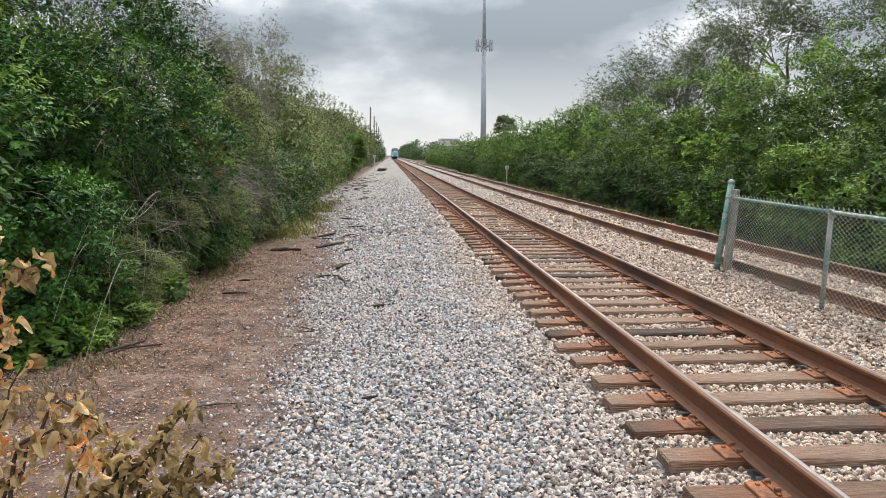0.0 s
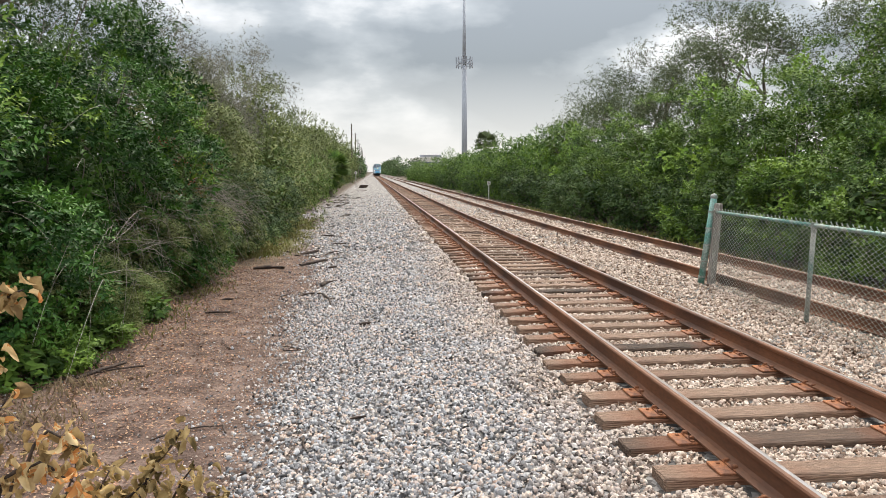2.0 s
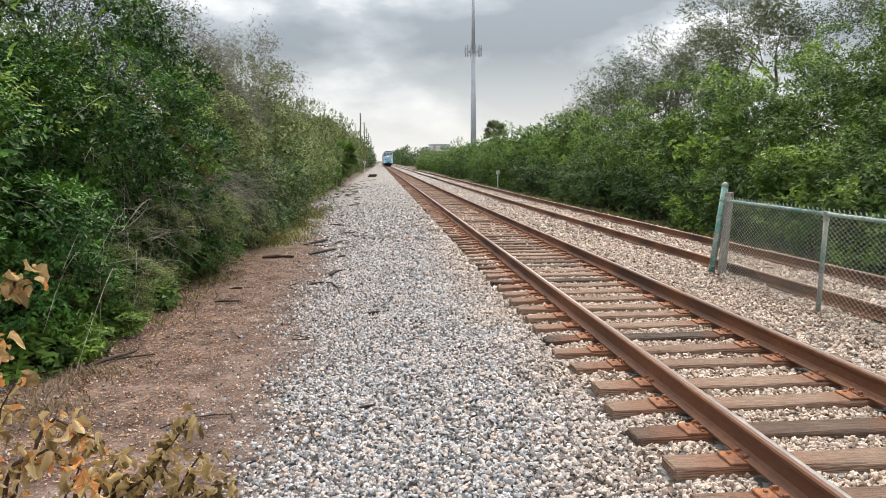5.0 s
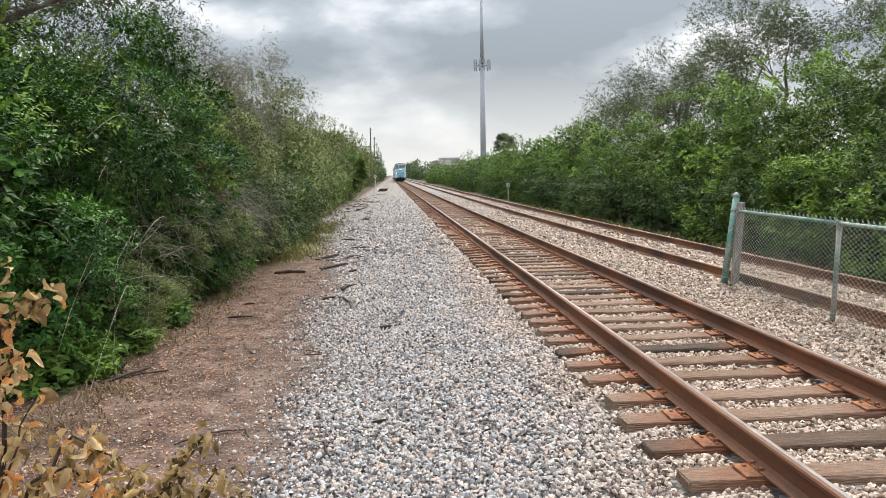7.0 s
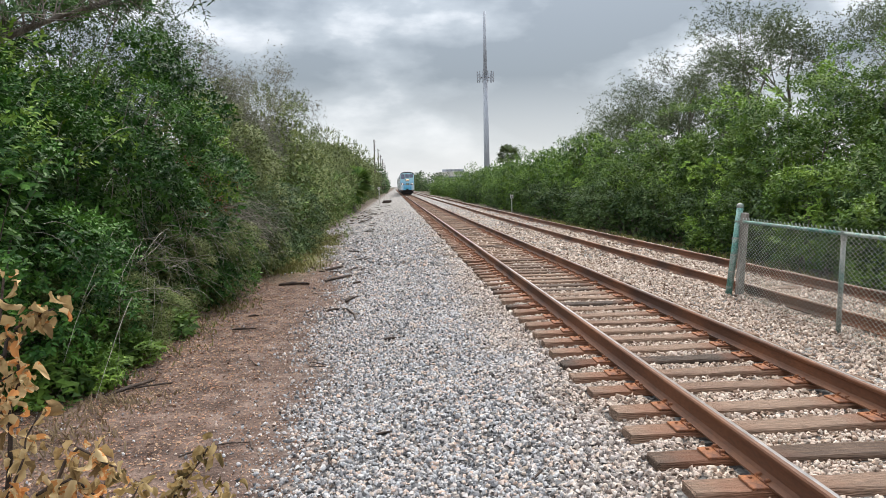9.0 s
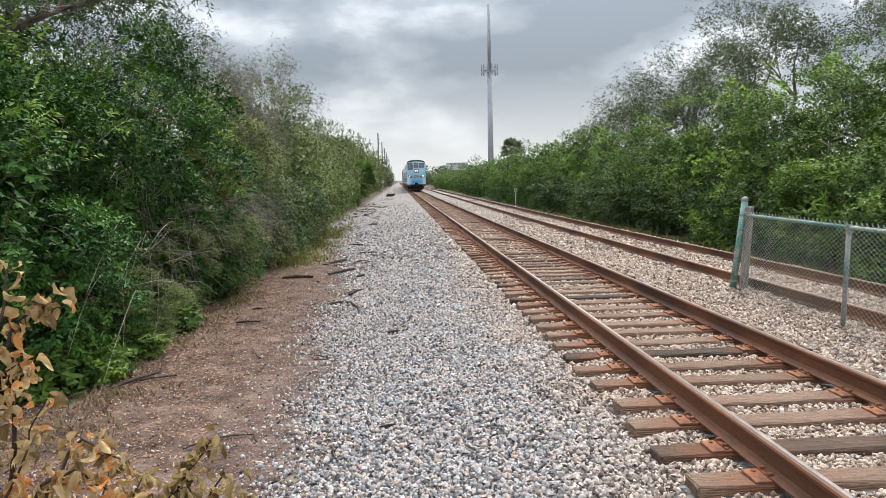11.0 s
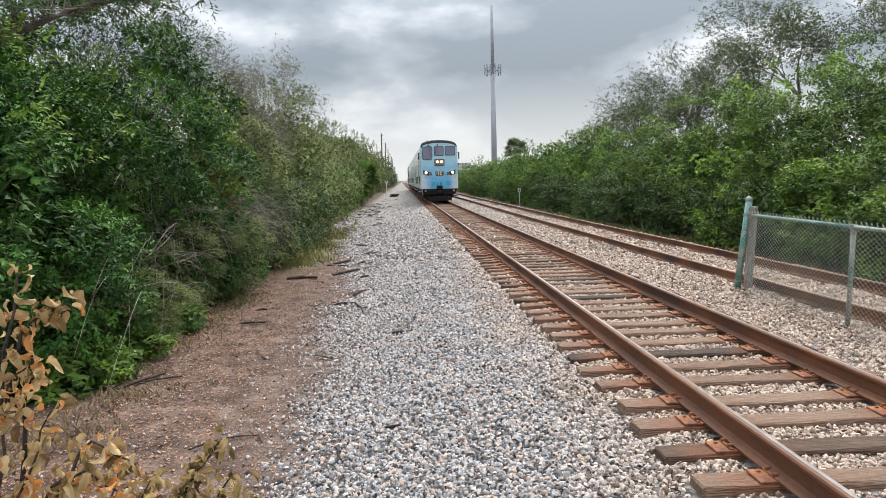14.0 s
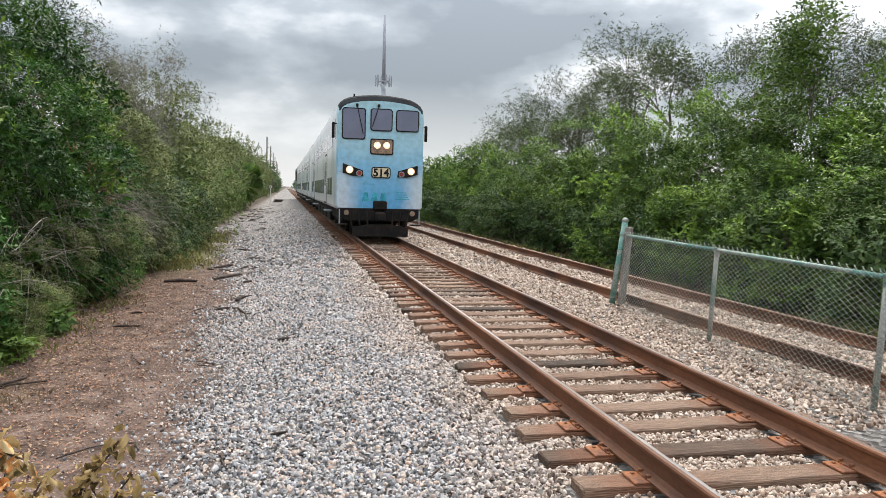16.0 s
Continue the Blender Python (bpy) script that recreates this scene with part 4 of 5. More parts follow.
# taller, thinner trees behind them
place(tree("tree", 41, "slender grey-barked tree with sparse dark foliage", 9.0, 3.0, 2.5, 4, L_DARK, 4, 8, 0.11, 0.05, 0.26, plain=True),
      [(-10.8, 14.5, 0, 1, 1), (-11.5, 18.5, 120, 1, 1.0), (-11.0, 10.0, 250, 0.95, 1.0), (-10.8, 23.0, 60, 0.8, 0.8), (-9.4, 10.4, 310, 0.9, 0.9), (-10.0, 12.6, 10, 0.95, 0.98), (-9.6, 16.6, 170, 0.8, 0.86), (-9.8, 20.5, 90, 0.75, 0.82)])
place(tree("bare_tree", 47, "wispy bare grey tree with fine pale twigs", 8.0, 2.6, 1.5, 5, L_PALE, 3, 5, 0.10, 0.045, 0.22, base_r=0.07, bark=M_TWIG, plain=True),
      [(-8.9, 27.5, 0, 1, 1), (-9.4, 31.5, 80, 1.02, 1.0), (-8.8, 24.0, 200, 0.8, 0.85), (-9.6, 37.0, 150, 1, 0.95)])


def hedge(first_seed, label, leaf, spots, length=0.16, lobes=60, twigs=16, per=7, rx=2.6, ry=2.9, h=5.2, lobe_r=0.95, bare=2):
    place(shrub("shrub", first_seed, label, rx, ry, h, lobes, twigs, per, length, length * 0.62, lobe_r, leaf, limbs=14, bare=bare, rough=0.44, base_r=0.05, plain=True), spots)


rngh = np.random.default_rng(77)


def row(x, y0, y1, step, s0, s1, jx=0.6, tall=1.0):
    spots, y = [], y0
    while y < y1:
        s = rngh.uniform(s0, s1)
        spots.append((x + rngh.normal() * jx, y, rngh.uniform(0, 360), s, s * tall * rngh.uniform(0.88, 1.1)))
        y += step * rngh.uniform(0.8, 1.15)
    return spots


hedge(51, "grey-green shrub in the thicket along the line", L_OLIVE, row(-9.2, 24.5, 70, 4.0, 0.85, 1.08, tall=1.22), length=0.13, lobes=64, twigs=17, per=9, lobe_r=0.85)
hedge(53, "dull green shrub in the thicket along the line", L_MID, row(-8.4, 30, 75, 8.5, 0.6, 0.85), length=0.13, lobes=70, twigs=16, per=8)
hedge(55, "distant olive-green shrub beside the line", L_OLIVE, row(-9.6, 74, 190, 6.0, 1.0, 1.25, tall=1.42), length=0.26, lobes=40, twigs=11, per=6, lobe_r=0.95)
hedge(57, "far dark green tree beside the line", L_DARK, row(-10.9, 195, 760, 15.0, 1.4, 1.7, tall=1.12), length=0.7, lobes=15, twigs=6, per=5, lobe_r=1.2, bare=0)
# the thicket beyond the second track
place(shrub("shrub", 61, "dense green broadleaf shrub behind the second track", 2.4, 2.6, 4.9, 58, 62, 9, 0.115, 0.06, 0.80, L_MID, rough=0.55, plain=True, fresh=12),
      [(9.0, 11.4, 0, 1.0, 0.80), (8.8, 15.8, 130, 1.0, 0.94), (9.3, 20.2, 250, 1.15, 1.18), (9.0, 24.4, 60, 1.08, 1.10), (9.4, 28.8, 190, 1.15, 1.06),
       (9.0, 33.6, 300, 1.0, 0.94), (9.5, 38.2, 20, 1.1, 1.0), (9.0, 7.6, 90, 1, 0.76)])
place(shrub("shrub", 62, "low bright yellow-green shrub behind the fence", 1.3, 1.7, 2.3, 40, 20, 8, 0.10, 0.05, 0.5, L_MID, rough=0.4, fresh=14),
      [(7.2, 16.8, 0, 1, 1), (7.3, 13.2, 120, 1, 0.95), (7.4, 20.8, 220, 1, 0.9)])
place(shrub("shrub", 63, "low dark shrub at the foot of the thicket", 1.6, 2.0, 2.6, 45, 18, 8, 0.12, 0.06, 0.55, L_DARK, plain=True),
      [(7.6, 10.0, 80, 1, 1), (7.6, 14.0, 0, 1, 1), (7.6, 18.6, 60, 1, 1), (7.6, 23.0, 150, 1.05, 1), (7.7, 27.6, 20, 1, 1), (7.7, 32.0, 250, 1.1, 1), (7.8, 37.0, 110, 1.1, 1), (7.8, 42.0, 10, 1.1, 1), (7.9, 48.0, 210, 1.2, 1)])
place(tree("tree", 65, "tall leafy green tree in the thicket behind the fence", 7.8, 3.0, 1.2, 4, L_MID, 7, 8, 0.15, 0.085, 0.30, base_r=0.12, plain=True),
      [(11.0, 17.2, 0, 1, 1), (11.4, 12.6, 130, 1, 1.0), (10.6, 9.2, 40, 0.95, 0.95)])
place(tree("bare_tree", 67, "tall grey half-bare tree with fine branching above the thicket", 10.0, 4.6, 2.2, 4, L_GREY, 18, 6, 0.12, 0.065, 0.36, base_r=0.2, plain=True),
      [(13.0, 31.0, 0, 1, 1), (13.5, 38.5, 130, 0.95, 0.95), (14.5, 25.5, 240, 0.95, 0.9), (12.6, 45.0, 60, 1.0, 0.86), (12.0, 50.5, 200, 0.9, 0.7), (15.5, 21.0, 10, 0.9, 0.85), (11.8, 35.0, 80, 0.8, 0.72), (11.8, 41.5, 300, 0.8, 0.7)])
hedge(71, "green shrub in the hedge behind the second track", L_MID, row(9.4, 44, 112, 4.2, 0.9, 1.05, tall=1.16), length=0.19, lobes=60, twigs=12, per=7)
hedge(72, "dark green shrub low in the hedge behind the second track", L_DARK, row(8.5, 46, 112, 7.5, 0.5, 0.72), length=0.17, lobes=50, twigs=14, per=7)
hedge(73, "distant green shrub behind the second track", L_MID, row(10.0, 115, 215, 5.6, 0.80, 0.9), length=0.27, lobes=45, twigs=11, per=6, lobe_r=0.95)
hedge(75, "far green tree behind the second track", L_DARK, row(13.6, 228, 300, 16.0, 1.05, 1.25) + row(11.5, 345, 800, 15.0, 1.5, 1.85), length=0.7, lobes=15, twigs=6, per=5, lobe_r=1.2, bare=0)


# dark back rows, added to block sky light through holes in the hedges
hedge(76, "dark green filler shrub added behind the thicket to close its gaps", L_DARK, row(12.6, 9, 60, 4.4, 0.85, 0.95) + row(-12.4, 8, 62, 4.4, 0.95, 1.1), length=0.30, lobes=26, twigs=11, per=5, lobe_r=1.2, bare=0)


def fan_palm(x, y, h, leaf):
    root = thing("palm_tree", "cabbage palm with a round head of fan fronds", "palm tree", pose(x, y, float(ground_z(x, y))))
    part("trunk", rod((0, 0, -0.1), (0.1, 0, h - 1.6), 0.2, 0.16), M_BARK, root)
    rng = np.random.default_rng(4)
    for k in range(80):
        d = Vector(rng.normal(size=3))
        d.z = abs(d.z) * 0.9 - 0.45
        d.normalize()
        s = d.cross(Vector((0, 0, 1))).normalized()
        bm = bmesh.new()
        o = Vector((0.1, 0, h - 1.6))
        tipc = o + d * 1.15
        for j in range(9):
            a = radians(-70 + 17.5 * j)
            e = tipc + (d * math.cos(a) + s * math.sin(a)) * 1.1 - Vector((0, 0, 0.35 * abs(math.sin(a)) + 0.15))
            w = (s * math.cos(a) - d * math.sin(a)) * 0.10
            m1 = tipc.lerp(e, 0.5)
            bm.faces.new([bm.verts.new(p) for p in (tipc, m1 + w, e, m1 - w)])
        rod(o, tipc, 0.02, 0.012, 4, bm)
        part("frond", bm, leaf, root)


fan_palm(14.0, 110.0, 8.4, L_GREY)
fan_palm(-7.2, 70.0, 4.4, L_MID)


def overhang():
    """A grey limb that leans out over the clearing and carries thin sprays."""
    rng = np.random.default_rng(9)
    root = thing("tree", "leaning grey tree with a bare limb reaching over the clearing", "tree")
    t = Tubes(6)
    base = Vector((-9.0, 8.6, -0.5))
    t.add([base, (-8.9, 8.8, 1.5), (-8.5, 9.0, 2.9), (-7.7, 9.1, 3.7), (-6.9, 9.2, 4.05), (-6.2, 9.3, 4.3), (-5.2, 9.4, 4.42), (-4.7, 9.4, 4.36)], [0.10, 0.08, 0.06, 0.038, 0.028, 0.022, 0.013, 0.005])
    t.add([(-8.5, 9.0, 2.9), (-8.2, 9.4, 4.2), (-7.6, 9.7, 5.2), (-7.2, 10.0, 6.2)], [0.07, 0.05, 0.04, 0.02])
    tips, outs = [], []
    for k in range(150):
        u = rng.uniform()
        a = Vector((-8.2 + 3.4 * u, 9.05 + 0.35 * u, 3.35 + 1.1 * u ** 0.6)) + Vector((0, 0, 0.06))
        e = a + Vector((rng.normal() * 0.35, rng.normal() * 0.4, 0.35 + 0.4 * rng.normal()))
        if u > 0.6:
            e = a + (e - a) * 0.45
        t.add([a, a.lerp(e, 0.5) + Vector(rng.normal(size=3)) * 0.05, e], [0.012, 0.008, 0.003], 3)
        for f in ((0.55, 0.75, 0.95) if u < 0.55 or u > 0.9 else (0.9,)):
            tips.append(tuple(a.lerp(e, f))), outs.append(tuple((e - a).normalized()))
    part_me("trunk", t.mesh("trunk"), M_BARK, root)
    v, f = sprays(rng, np.array(tips), np.array(outs), 9, 0.085, 0.022, 0.22)
    part_me("crown", tri_mesh("crown", v, f), L_DARK, root)


overhang()


def tangle(x, y, z, n, reach, drop, seed, label):
    """Dead vine stems that arch out of a shrub and droop to the ground."""
    rng = np.random.default_rng(seed)
    t = Tubes(3)
    for _ in range(n):
        p = Vector((x + rng.normal() * 0.25, y + rng.normal() * 1.1, max(z + rng.normal() * 0.35, 0.1)))
        q = p + Vector((reach * rng.uniform(0.4, 1.2), rng.normal() * 1.1, -drop * rng.uniform(-0.1, 1.0)))
        q.z = max(q.z, -0.3)
        mid = p.lerp(q, 0.5) + Vector((0.1, rng.normal() * 0.12, 0.28 + 0.15 * rng.normal()))
        pts = [p * (1 - u) ** 2 + 2 * u * (1 - u) * mid + q * u * u for u in (0, 0.2, 0.4, 0.6, 0.8, 1.0)]
        r = rng.uniform(0.002, 0.005)
        t.add(pts, [r, r, r * 0.9, r * 0.8, r * 0.6, r * 0.4])
    return tagged(part_me("dead_vines", t.mesh("dead_vines"), M_TWIG), label, "dead vines")


tangle(-6.7, 15.4, 1.3, 120, 0.9, 1.2, 71, "tangle of pale dead vine stems drooping from the shrub")
tangle(-6.75, 10.9, 0.9, 90, 0.6, 1.0, 72, "pale dead stems arching out of the low shrub")
tangle(-7.1, 13.2, 2.2, 50, 0.6, 1.5, 73, "thin dead stems hanging down the shrub's face")

tangle(-6.7, 18.4, 1.2, 110, 0.8, 1.0, 74, "web of pale dead twigs over the foot of the shrub")


def berries(seed, spots):
    rng = np.random.default_rng(seed)
    v, f = [], []
    base = np.array([(1, 0, 0), (-1, 0, 0), (0, 1, 0), (0, -1, 0), (0, 0, 1), (0, 0, -1)], float) * 0.010
    faces = np.array([(0, 2, 4), (2, 1, 4), (1, 3, 4), (3, 0, 4), (2, 0, 5), (1, 2, 5), (3, 1, 5), (0, 3, 5)])
    k = 0
    for x, y, z in spots:
        for _ in range(26):
            v.append(base + np.array([x, y, z]) + rng.normal(size=3) * np.array([0.08, 0.12, 0.07]))
            f.append(faces + 6 * k)
            k += 1
    tagged(part_me("berries", tri_mesh("berries", np.concatenate(v), np.concatenate(f)), M_RED), "clusters of small red berries in the shrub", "berries", kind="stuff")


berries(5, [(-6.35, 13.2, 2.1), (-6.3, 13.7, 1.75), (-6.5, 12.6, 2.4), (-6.3, 14.4, 1.5), (-6.4, 12.9, 1.5), (-6.3, 15.0, 2.0)])


def grass(name, seed, spots, per, h, label, material=L_GRASS):
    rng = np.random.default_rng(seed)
    v, f = [], []
    for x, y, r in spots:
        for _ in range(per):
            px, py = x + rng.normal() * r, y + rng.normal() * r
            z = float(ground_z(px, py))
            a, hh = rng.uniform(0, 6.3), h * rng.uniform(0.5, 1.2)
            lean = Vector((rng.normal(), rng.normal(), 0)) * hh * 0.75
            w = Vector((math.cos(a), math.sin(a), 0)) * 0.006 * (1 + 0.06 * y)
            p = Vector((px, py, z - 0.01))
            mid = p + Vector((0, 0, hh * 0.6)) + lean * 0.35
            k = len(v)
            v += [tuple(p - w), tuple(p + w), tuple(mid + w * 0.7), tuple(mid - w * 0.7), tuple(p + Vector((0, 0, hh * 0.85)) + lean)]
            f += [(k, k + 1, k + 2), (k, k + 2, k + 3), (k + 3, k + 2, k + 4)]
    return tagged(part_me(name, tri_mesh(name, v, f), material), label, "grass", kind="stuff")


rngg = np.random.default_rng(8)
grass("dry_grass", 81, [(-6.1 + rngg.normal() * 0.25, 6.6 + rngg.normal() * 0.8, 0.2) for _ in range(26)], 30, 0.12, "dry straw-coloured grass at the clearing's edge", L_STRAW)
grass("dry_grass", 82, [(-6.3 + rngg.normal() * 0.35, rngg.uniform(19, 36), 0.3) for _ in range(70)], 32, 0.22, "yellow-green grass strip along the thicket")
grass("dry_grass", 83, [(6.3 + rngg.normal() * 0.4, rngg.uniform(8, 45), 0.4) for _ in range(60)], 20, 0.22, "rough grass behind the second track")
grass("dry_grass", 84, [(-6.35 + rngg.normal() * 0.15, rngg.uniform(8.5, 16), 0.18) for _ in range(40)], 12, 0.12, "thin yellow grass under the shrubs")


def flakes(name, seed, x0, x1, y0, y1, n, size, label):
    rng = np.random.default_rng(seed)
    x = x0 + (x1 - x0) * rng.beta(1.2, 1.6, n)
    y = rng.uniform(y0, y1, n)
    c = np.stack([x, y, ground_z(x, y) + 0.008], axis=1)
    d = unit(rng.normal(size=(n, 3)) * np.array([1, 1, 0.25]))
    s = unit(np.cross(d, np.array([0, 0, 1.0]) + rng.normal(size=(n, 3)) * 0.3))
    ln = size * rng.uniform(0.5, 1.4, (n, 1))
    v = np.stack([c - d * ln, c + s * ln * 0.4 + [0, 0, 0.006], c + d * ln, c - s * ln * 0.4 + [0, 0, 0.004]], axis=1).reshape(-1, 3)
    k = 4 * np.arange(n)[:, None]
    return tagged(part_me(name, tri_mesh(name, v, k + np.array([[0, 1, 2, 3]])), M_LITTER), label, "leaf litter", kind="stuff")


flakes("leaf_litter", 91, -7.2, -3.2, 3.4, 20.0, 30000, 0.014, "brown fallen leaves and bark bits on bare earth")
flakes("leaf_litter", 92, -7.4, -4.6, 5.0, 18.0, 7000, 0.026, "red-brown fallen leaves under the shrubs")


# ---- sticks on the ground ----
def stick(x0, y0, x1, y1, r, seed, label):
    rng = np.random.default_rng(seed)
    r *= 0.72
    t = Tubes(6)
    n = 6
    a, b = np.array([x0, y0]), np.array([x1, y1])
    side = np.array([-(b - a)[1], (b - a)[0]])
    side = side / max(np.linalg.norm(side), 1e-6)
    ln = np.linalg.norm(b - a)
    bow = rng.normal() * 0.06 * ln
    pts, rad = [], []
    for k in range(n + 1):
        u = k / n
        p = a + (b - a) * u + side * (bow * math.sin(math.pi * u) + rng.normal() * 0.012 * ln)
        pts.append((p[0], p[1], float(ground_z(p[0], p[1])) + r * 0.9 + 0.012 + 0.02 * ln * math.sin(math.pi * u)))
        rad.append(r * (0.55 + 0.55 * math.sin(math.pi * (0.12 + 0.76 * u))) * rng.uniform(0.85, 1.15))
    t.add(pts, rad)
    for _ in range(2 if ln > 0.3 else 0):
        k = rng.integers(1, n)
        e = Vector(pts[k]) + Vector((rng.normal() * 0.1, rng.normal() * 0.1, abs(rng.normal()) * 0.03))
        t.add([pts[k], e], [r * 0.5, r * 0.2])
    return tagged(part_me("stick", t.mesh("stick"), M_STICK), label, "stick", group="sticks on the ground")


STICKS_A = [(-5.03, 20.14, -4.59, 20.85, 0.05), (-4.78, 17.33, -4.26, 18.51, 0.045), (-5.8, 16.92, -5.1, 17.02, 0.05), (-4.07, 16.87, -3.89, 17.02, 0.04),
            (-4.02, 13.96, -3.9, 14.36, 0.05), (-4.3, 12.81, -4.06, 13.05, 0.03), (-4.06, 13.05, -3.69, 11.68, 0.025), (-5.71, 11.73, -5.34, 11.8, 0.025),
            (-5.71, 13.0, -5.53, 13.02, 0.025), (-3.21, 9.81, -3.04, 9.81, 0.03), (-4.27, 9.28, -3.92, 8.98, 0.008), (-4.13, 8.95, -3.88, 8.81, 0.009)]
STICKS_B = [(-5.05, 9.79, -4.81, 9.22, 0.008), (-4.52, 13.31, -4.7, 12.93, 0.012), (-4.83, 5.91, -4.64, 6.14, 0.012), (-4.64, 6.14, -4.32, 6.22, 0.011),
            (-4.31, 6.26, -4.24, 6.01, 0.014), (-2.13, 4.61, -2.0, 4.78, 0.011), (-3.2, 5.97, -3.07, 5.99, 0.016), (-3.56, 5.72, -3.52, 5.4, 0.013),
            (-6.24, 8.02, -5.95, 8.69, 0.03), (-6.08, 8.34, -5.67, 8.51, 0.016), (-6.33, 30.09, -6.09, 32.0, 0.05), (-5.95, 33.39, -5.49, 35.0, 0.05),
            (-5.2, 50.0, -4.9, 52.5, 0.06)]
for k, (a, b, c, d, r) in enumerate(STICKS_A + STICKS_B):
    stick(a, b, c, d, r, 100 + k, "dark dead branch lying on the ground" if r > 0.02 else "thin dark twig lying on the earth")


rngd = np.random.default_rng(19)
for k in range(46):
    y = 19.0 + 75 * rngd.uniform() ** 1.5
    x = -4.9 + rngd.normal() * 0.5
    a, ln = rngd.normal() * 0.9 + 0.8, rngd.uniform(0.25, 0.7)
    stick(x, y, x + ln * math.cos(a), y + ln * math.sin(a), rngd.uniform(0.018, 0.034), 200 + k, "broken dark branch on the stone shoulder")


def old_timber(x, y, turn, ln, seed):
    """A split, weathered length of tie thrown down the slope of the shoulder."""
    rng = np.random.default_rng(seed)
    bm = box(-ln / 2, ln / 2, -0.08, 0.08, -0.06, 0.05, 0.015)
    bmesh.ops.subdivide_edges(bm, edges=[e for e in bm.edges if abs(e.verts[0].co.x - e.verts[1].co.x) > ln / 2], cuts=4)
    for v in bm.verts:
        v.co.y += rng.normal() * 0.015
        v.co.z += rng.normal() * 0.012
    z = float(ground_z(x, y))
    tagged(part("old_timber", bm, M_POLE), "split dark old timber lying on the stone shoulder", "timber", group="old timbers on the shoulder").matrix_basis = pose(x, y, z + 0.03, 0, rng.normal() * 2, turn)


rngt = np.random.default_rng(23)
for k in range(16):
    y = 30 + 46 * rngt.uniform() ** 1.2
    old_timber(-5.0 - 1.2 * rngt.uniform() - 0.012 * (y - 30), y, 86 + rngt.normal() * 9, rngt.uniform(0.8, 2.4), 400 + k)


# ---- fence ----
FENCE = [(2.74, 11.80), (2.49, 8.57), (2.21, 5.46), (1.95, 2.35)]


def build_fence():
    root = thing("chain_link_fence", "green weathered chain-link fence with steel posts between the tracks", "fence")
    top = 1.25
    for k, (x, y) in enumerate(FENCE):
        z = float(ground_z(x, y))
        if k == 0:
            foot, head = Vector((x - 0.15, y, z - 0.1)), Vector((x + 0.05, y, z + 1.47))
            part("corner_post", rod(foot, head, 0.055, sides=12), M_GREEN, root, "leaning green end post with a ball cap", True)
            bm = bmesh.new()
            bmesh.ops.create_uvsphere(bm, u_segments=12, v_segments=8, radius=0.06)
            bmesh.ops.translate(bm, vec=head + Vector((0, 0, 0.03)), verts=bm.verts)
            part("cap", bm, M_GALV, root, "", True)
            for u in (0.15, 0.32, 0.5, 0.68, 0.86):
                c = foot.lerp(head, u)
                part("band", rod(c - Vector((0, 0, 0.014)), c + Vector((0, 0, 0.014)), 0.063, sides=12), M_GALV, root)
            part("backing_post", box(x - 0.065, x + 0.055, y - 0.16, y - 0.06, z - 0.1, z + 1.40, 0.02), M_POST, root, "grey weathered upright post beside the end post").matrix_basis = (
                pose(x, y, z) @ pose(0, 0, 0, 0, 3.6, 0) @ pose(-x, -y, -z))
        else:
            part("line_post", rod((x, y, z - 0.1), (x + 0.05, y, z + top - 0.02), 0.03, sides=10), M_GALV, root, "", True)
            part("loop_cap", rod((x + 0.05, y, z + top - 0.09), (x + 0.05, y, z + top + 0.03), 0.037, sides=10), M_GALV, root)
    for (x0, y0), (x1, y1) in zip(FENCE, FENCE[1:]):
        z0, z1 = float(ground_z(x0, y0)) + top, float(ground_z(x1, y1)) + top
        part("top_rail", rod((x0 + 0.05, y0, z0), (x1 + 0.05, y1, z1), 0.024, sides=10), M_GREEN, root, "green painted top rail", True)
    # woven wire: neighbouring zigzags hook into one another
    t = Tubes(3)
    pitch, wire = 0.056, 0.0034
    for (x0, y0), (x1, y1) in zip(FENCE, FENCE[1:]):
        ln = math.hypot(x1 - x0, y1 - y0)
        n = int(ln / pitch)
        for k in range(n):
            rows = 42
            pts, rad = [], []
            for j in range(rows + 1):
                u = (k + (0.0 if (j + k) % 2 == 0 else 1.04)) / n
                h = 0.03 + (top + 0.02) * j / rows
                x, y = x0 + (x1 - x0) * u, y0 + (y1 - y0) * u
                slant = 0.05 * h / top
                pts.append((x + slant - 0.03 + (0.004 if (j + k) % 2 else -0.004), y, float(np.interp(x, GX, GZ)) + h))
                rad.append(wire)
            # barbed selvage above the rail
            x, y, z = pts[-1]
            pts.append((x, y + 0.018, z + 0.024)), rad.append(wire)
            t.add(pts, rad)
    part_me("wire_mesh", t.mesh("wire_mesh"), M_WIRE, root, "green-grey diamond wire mesh")


build_fence()


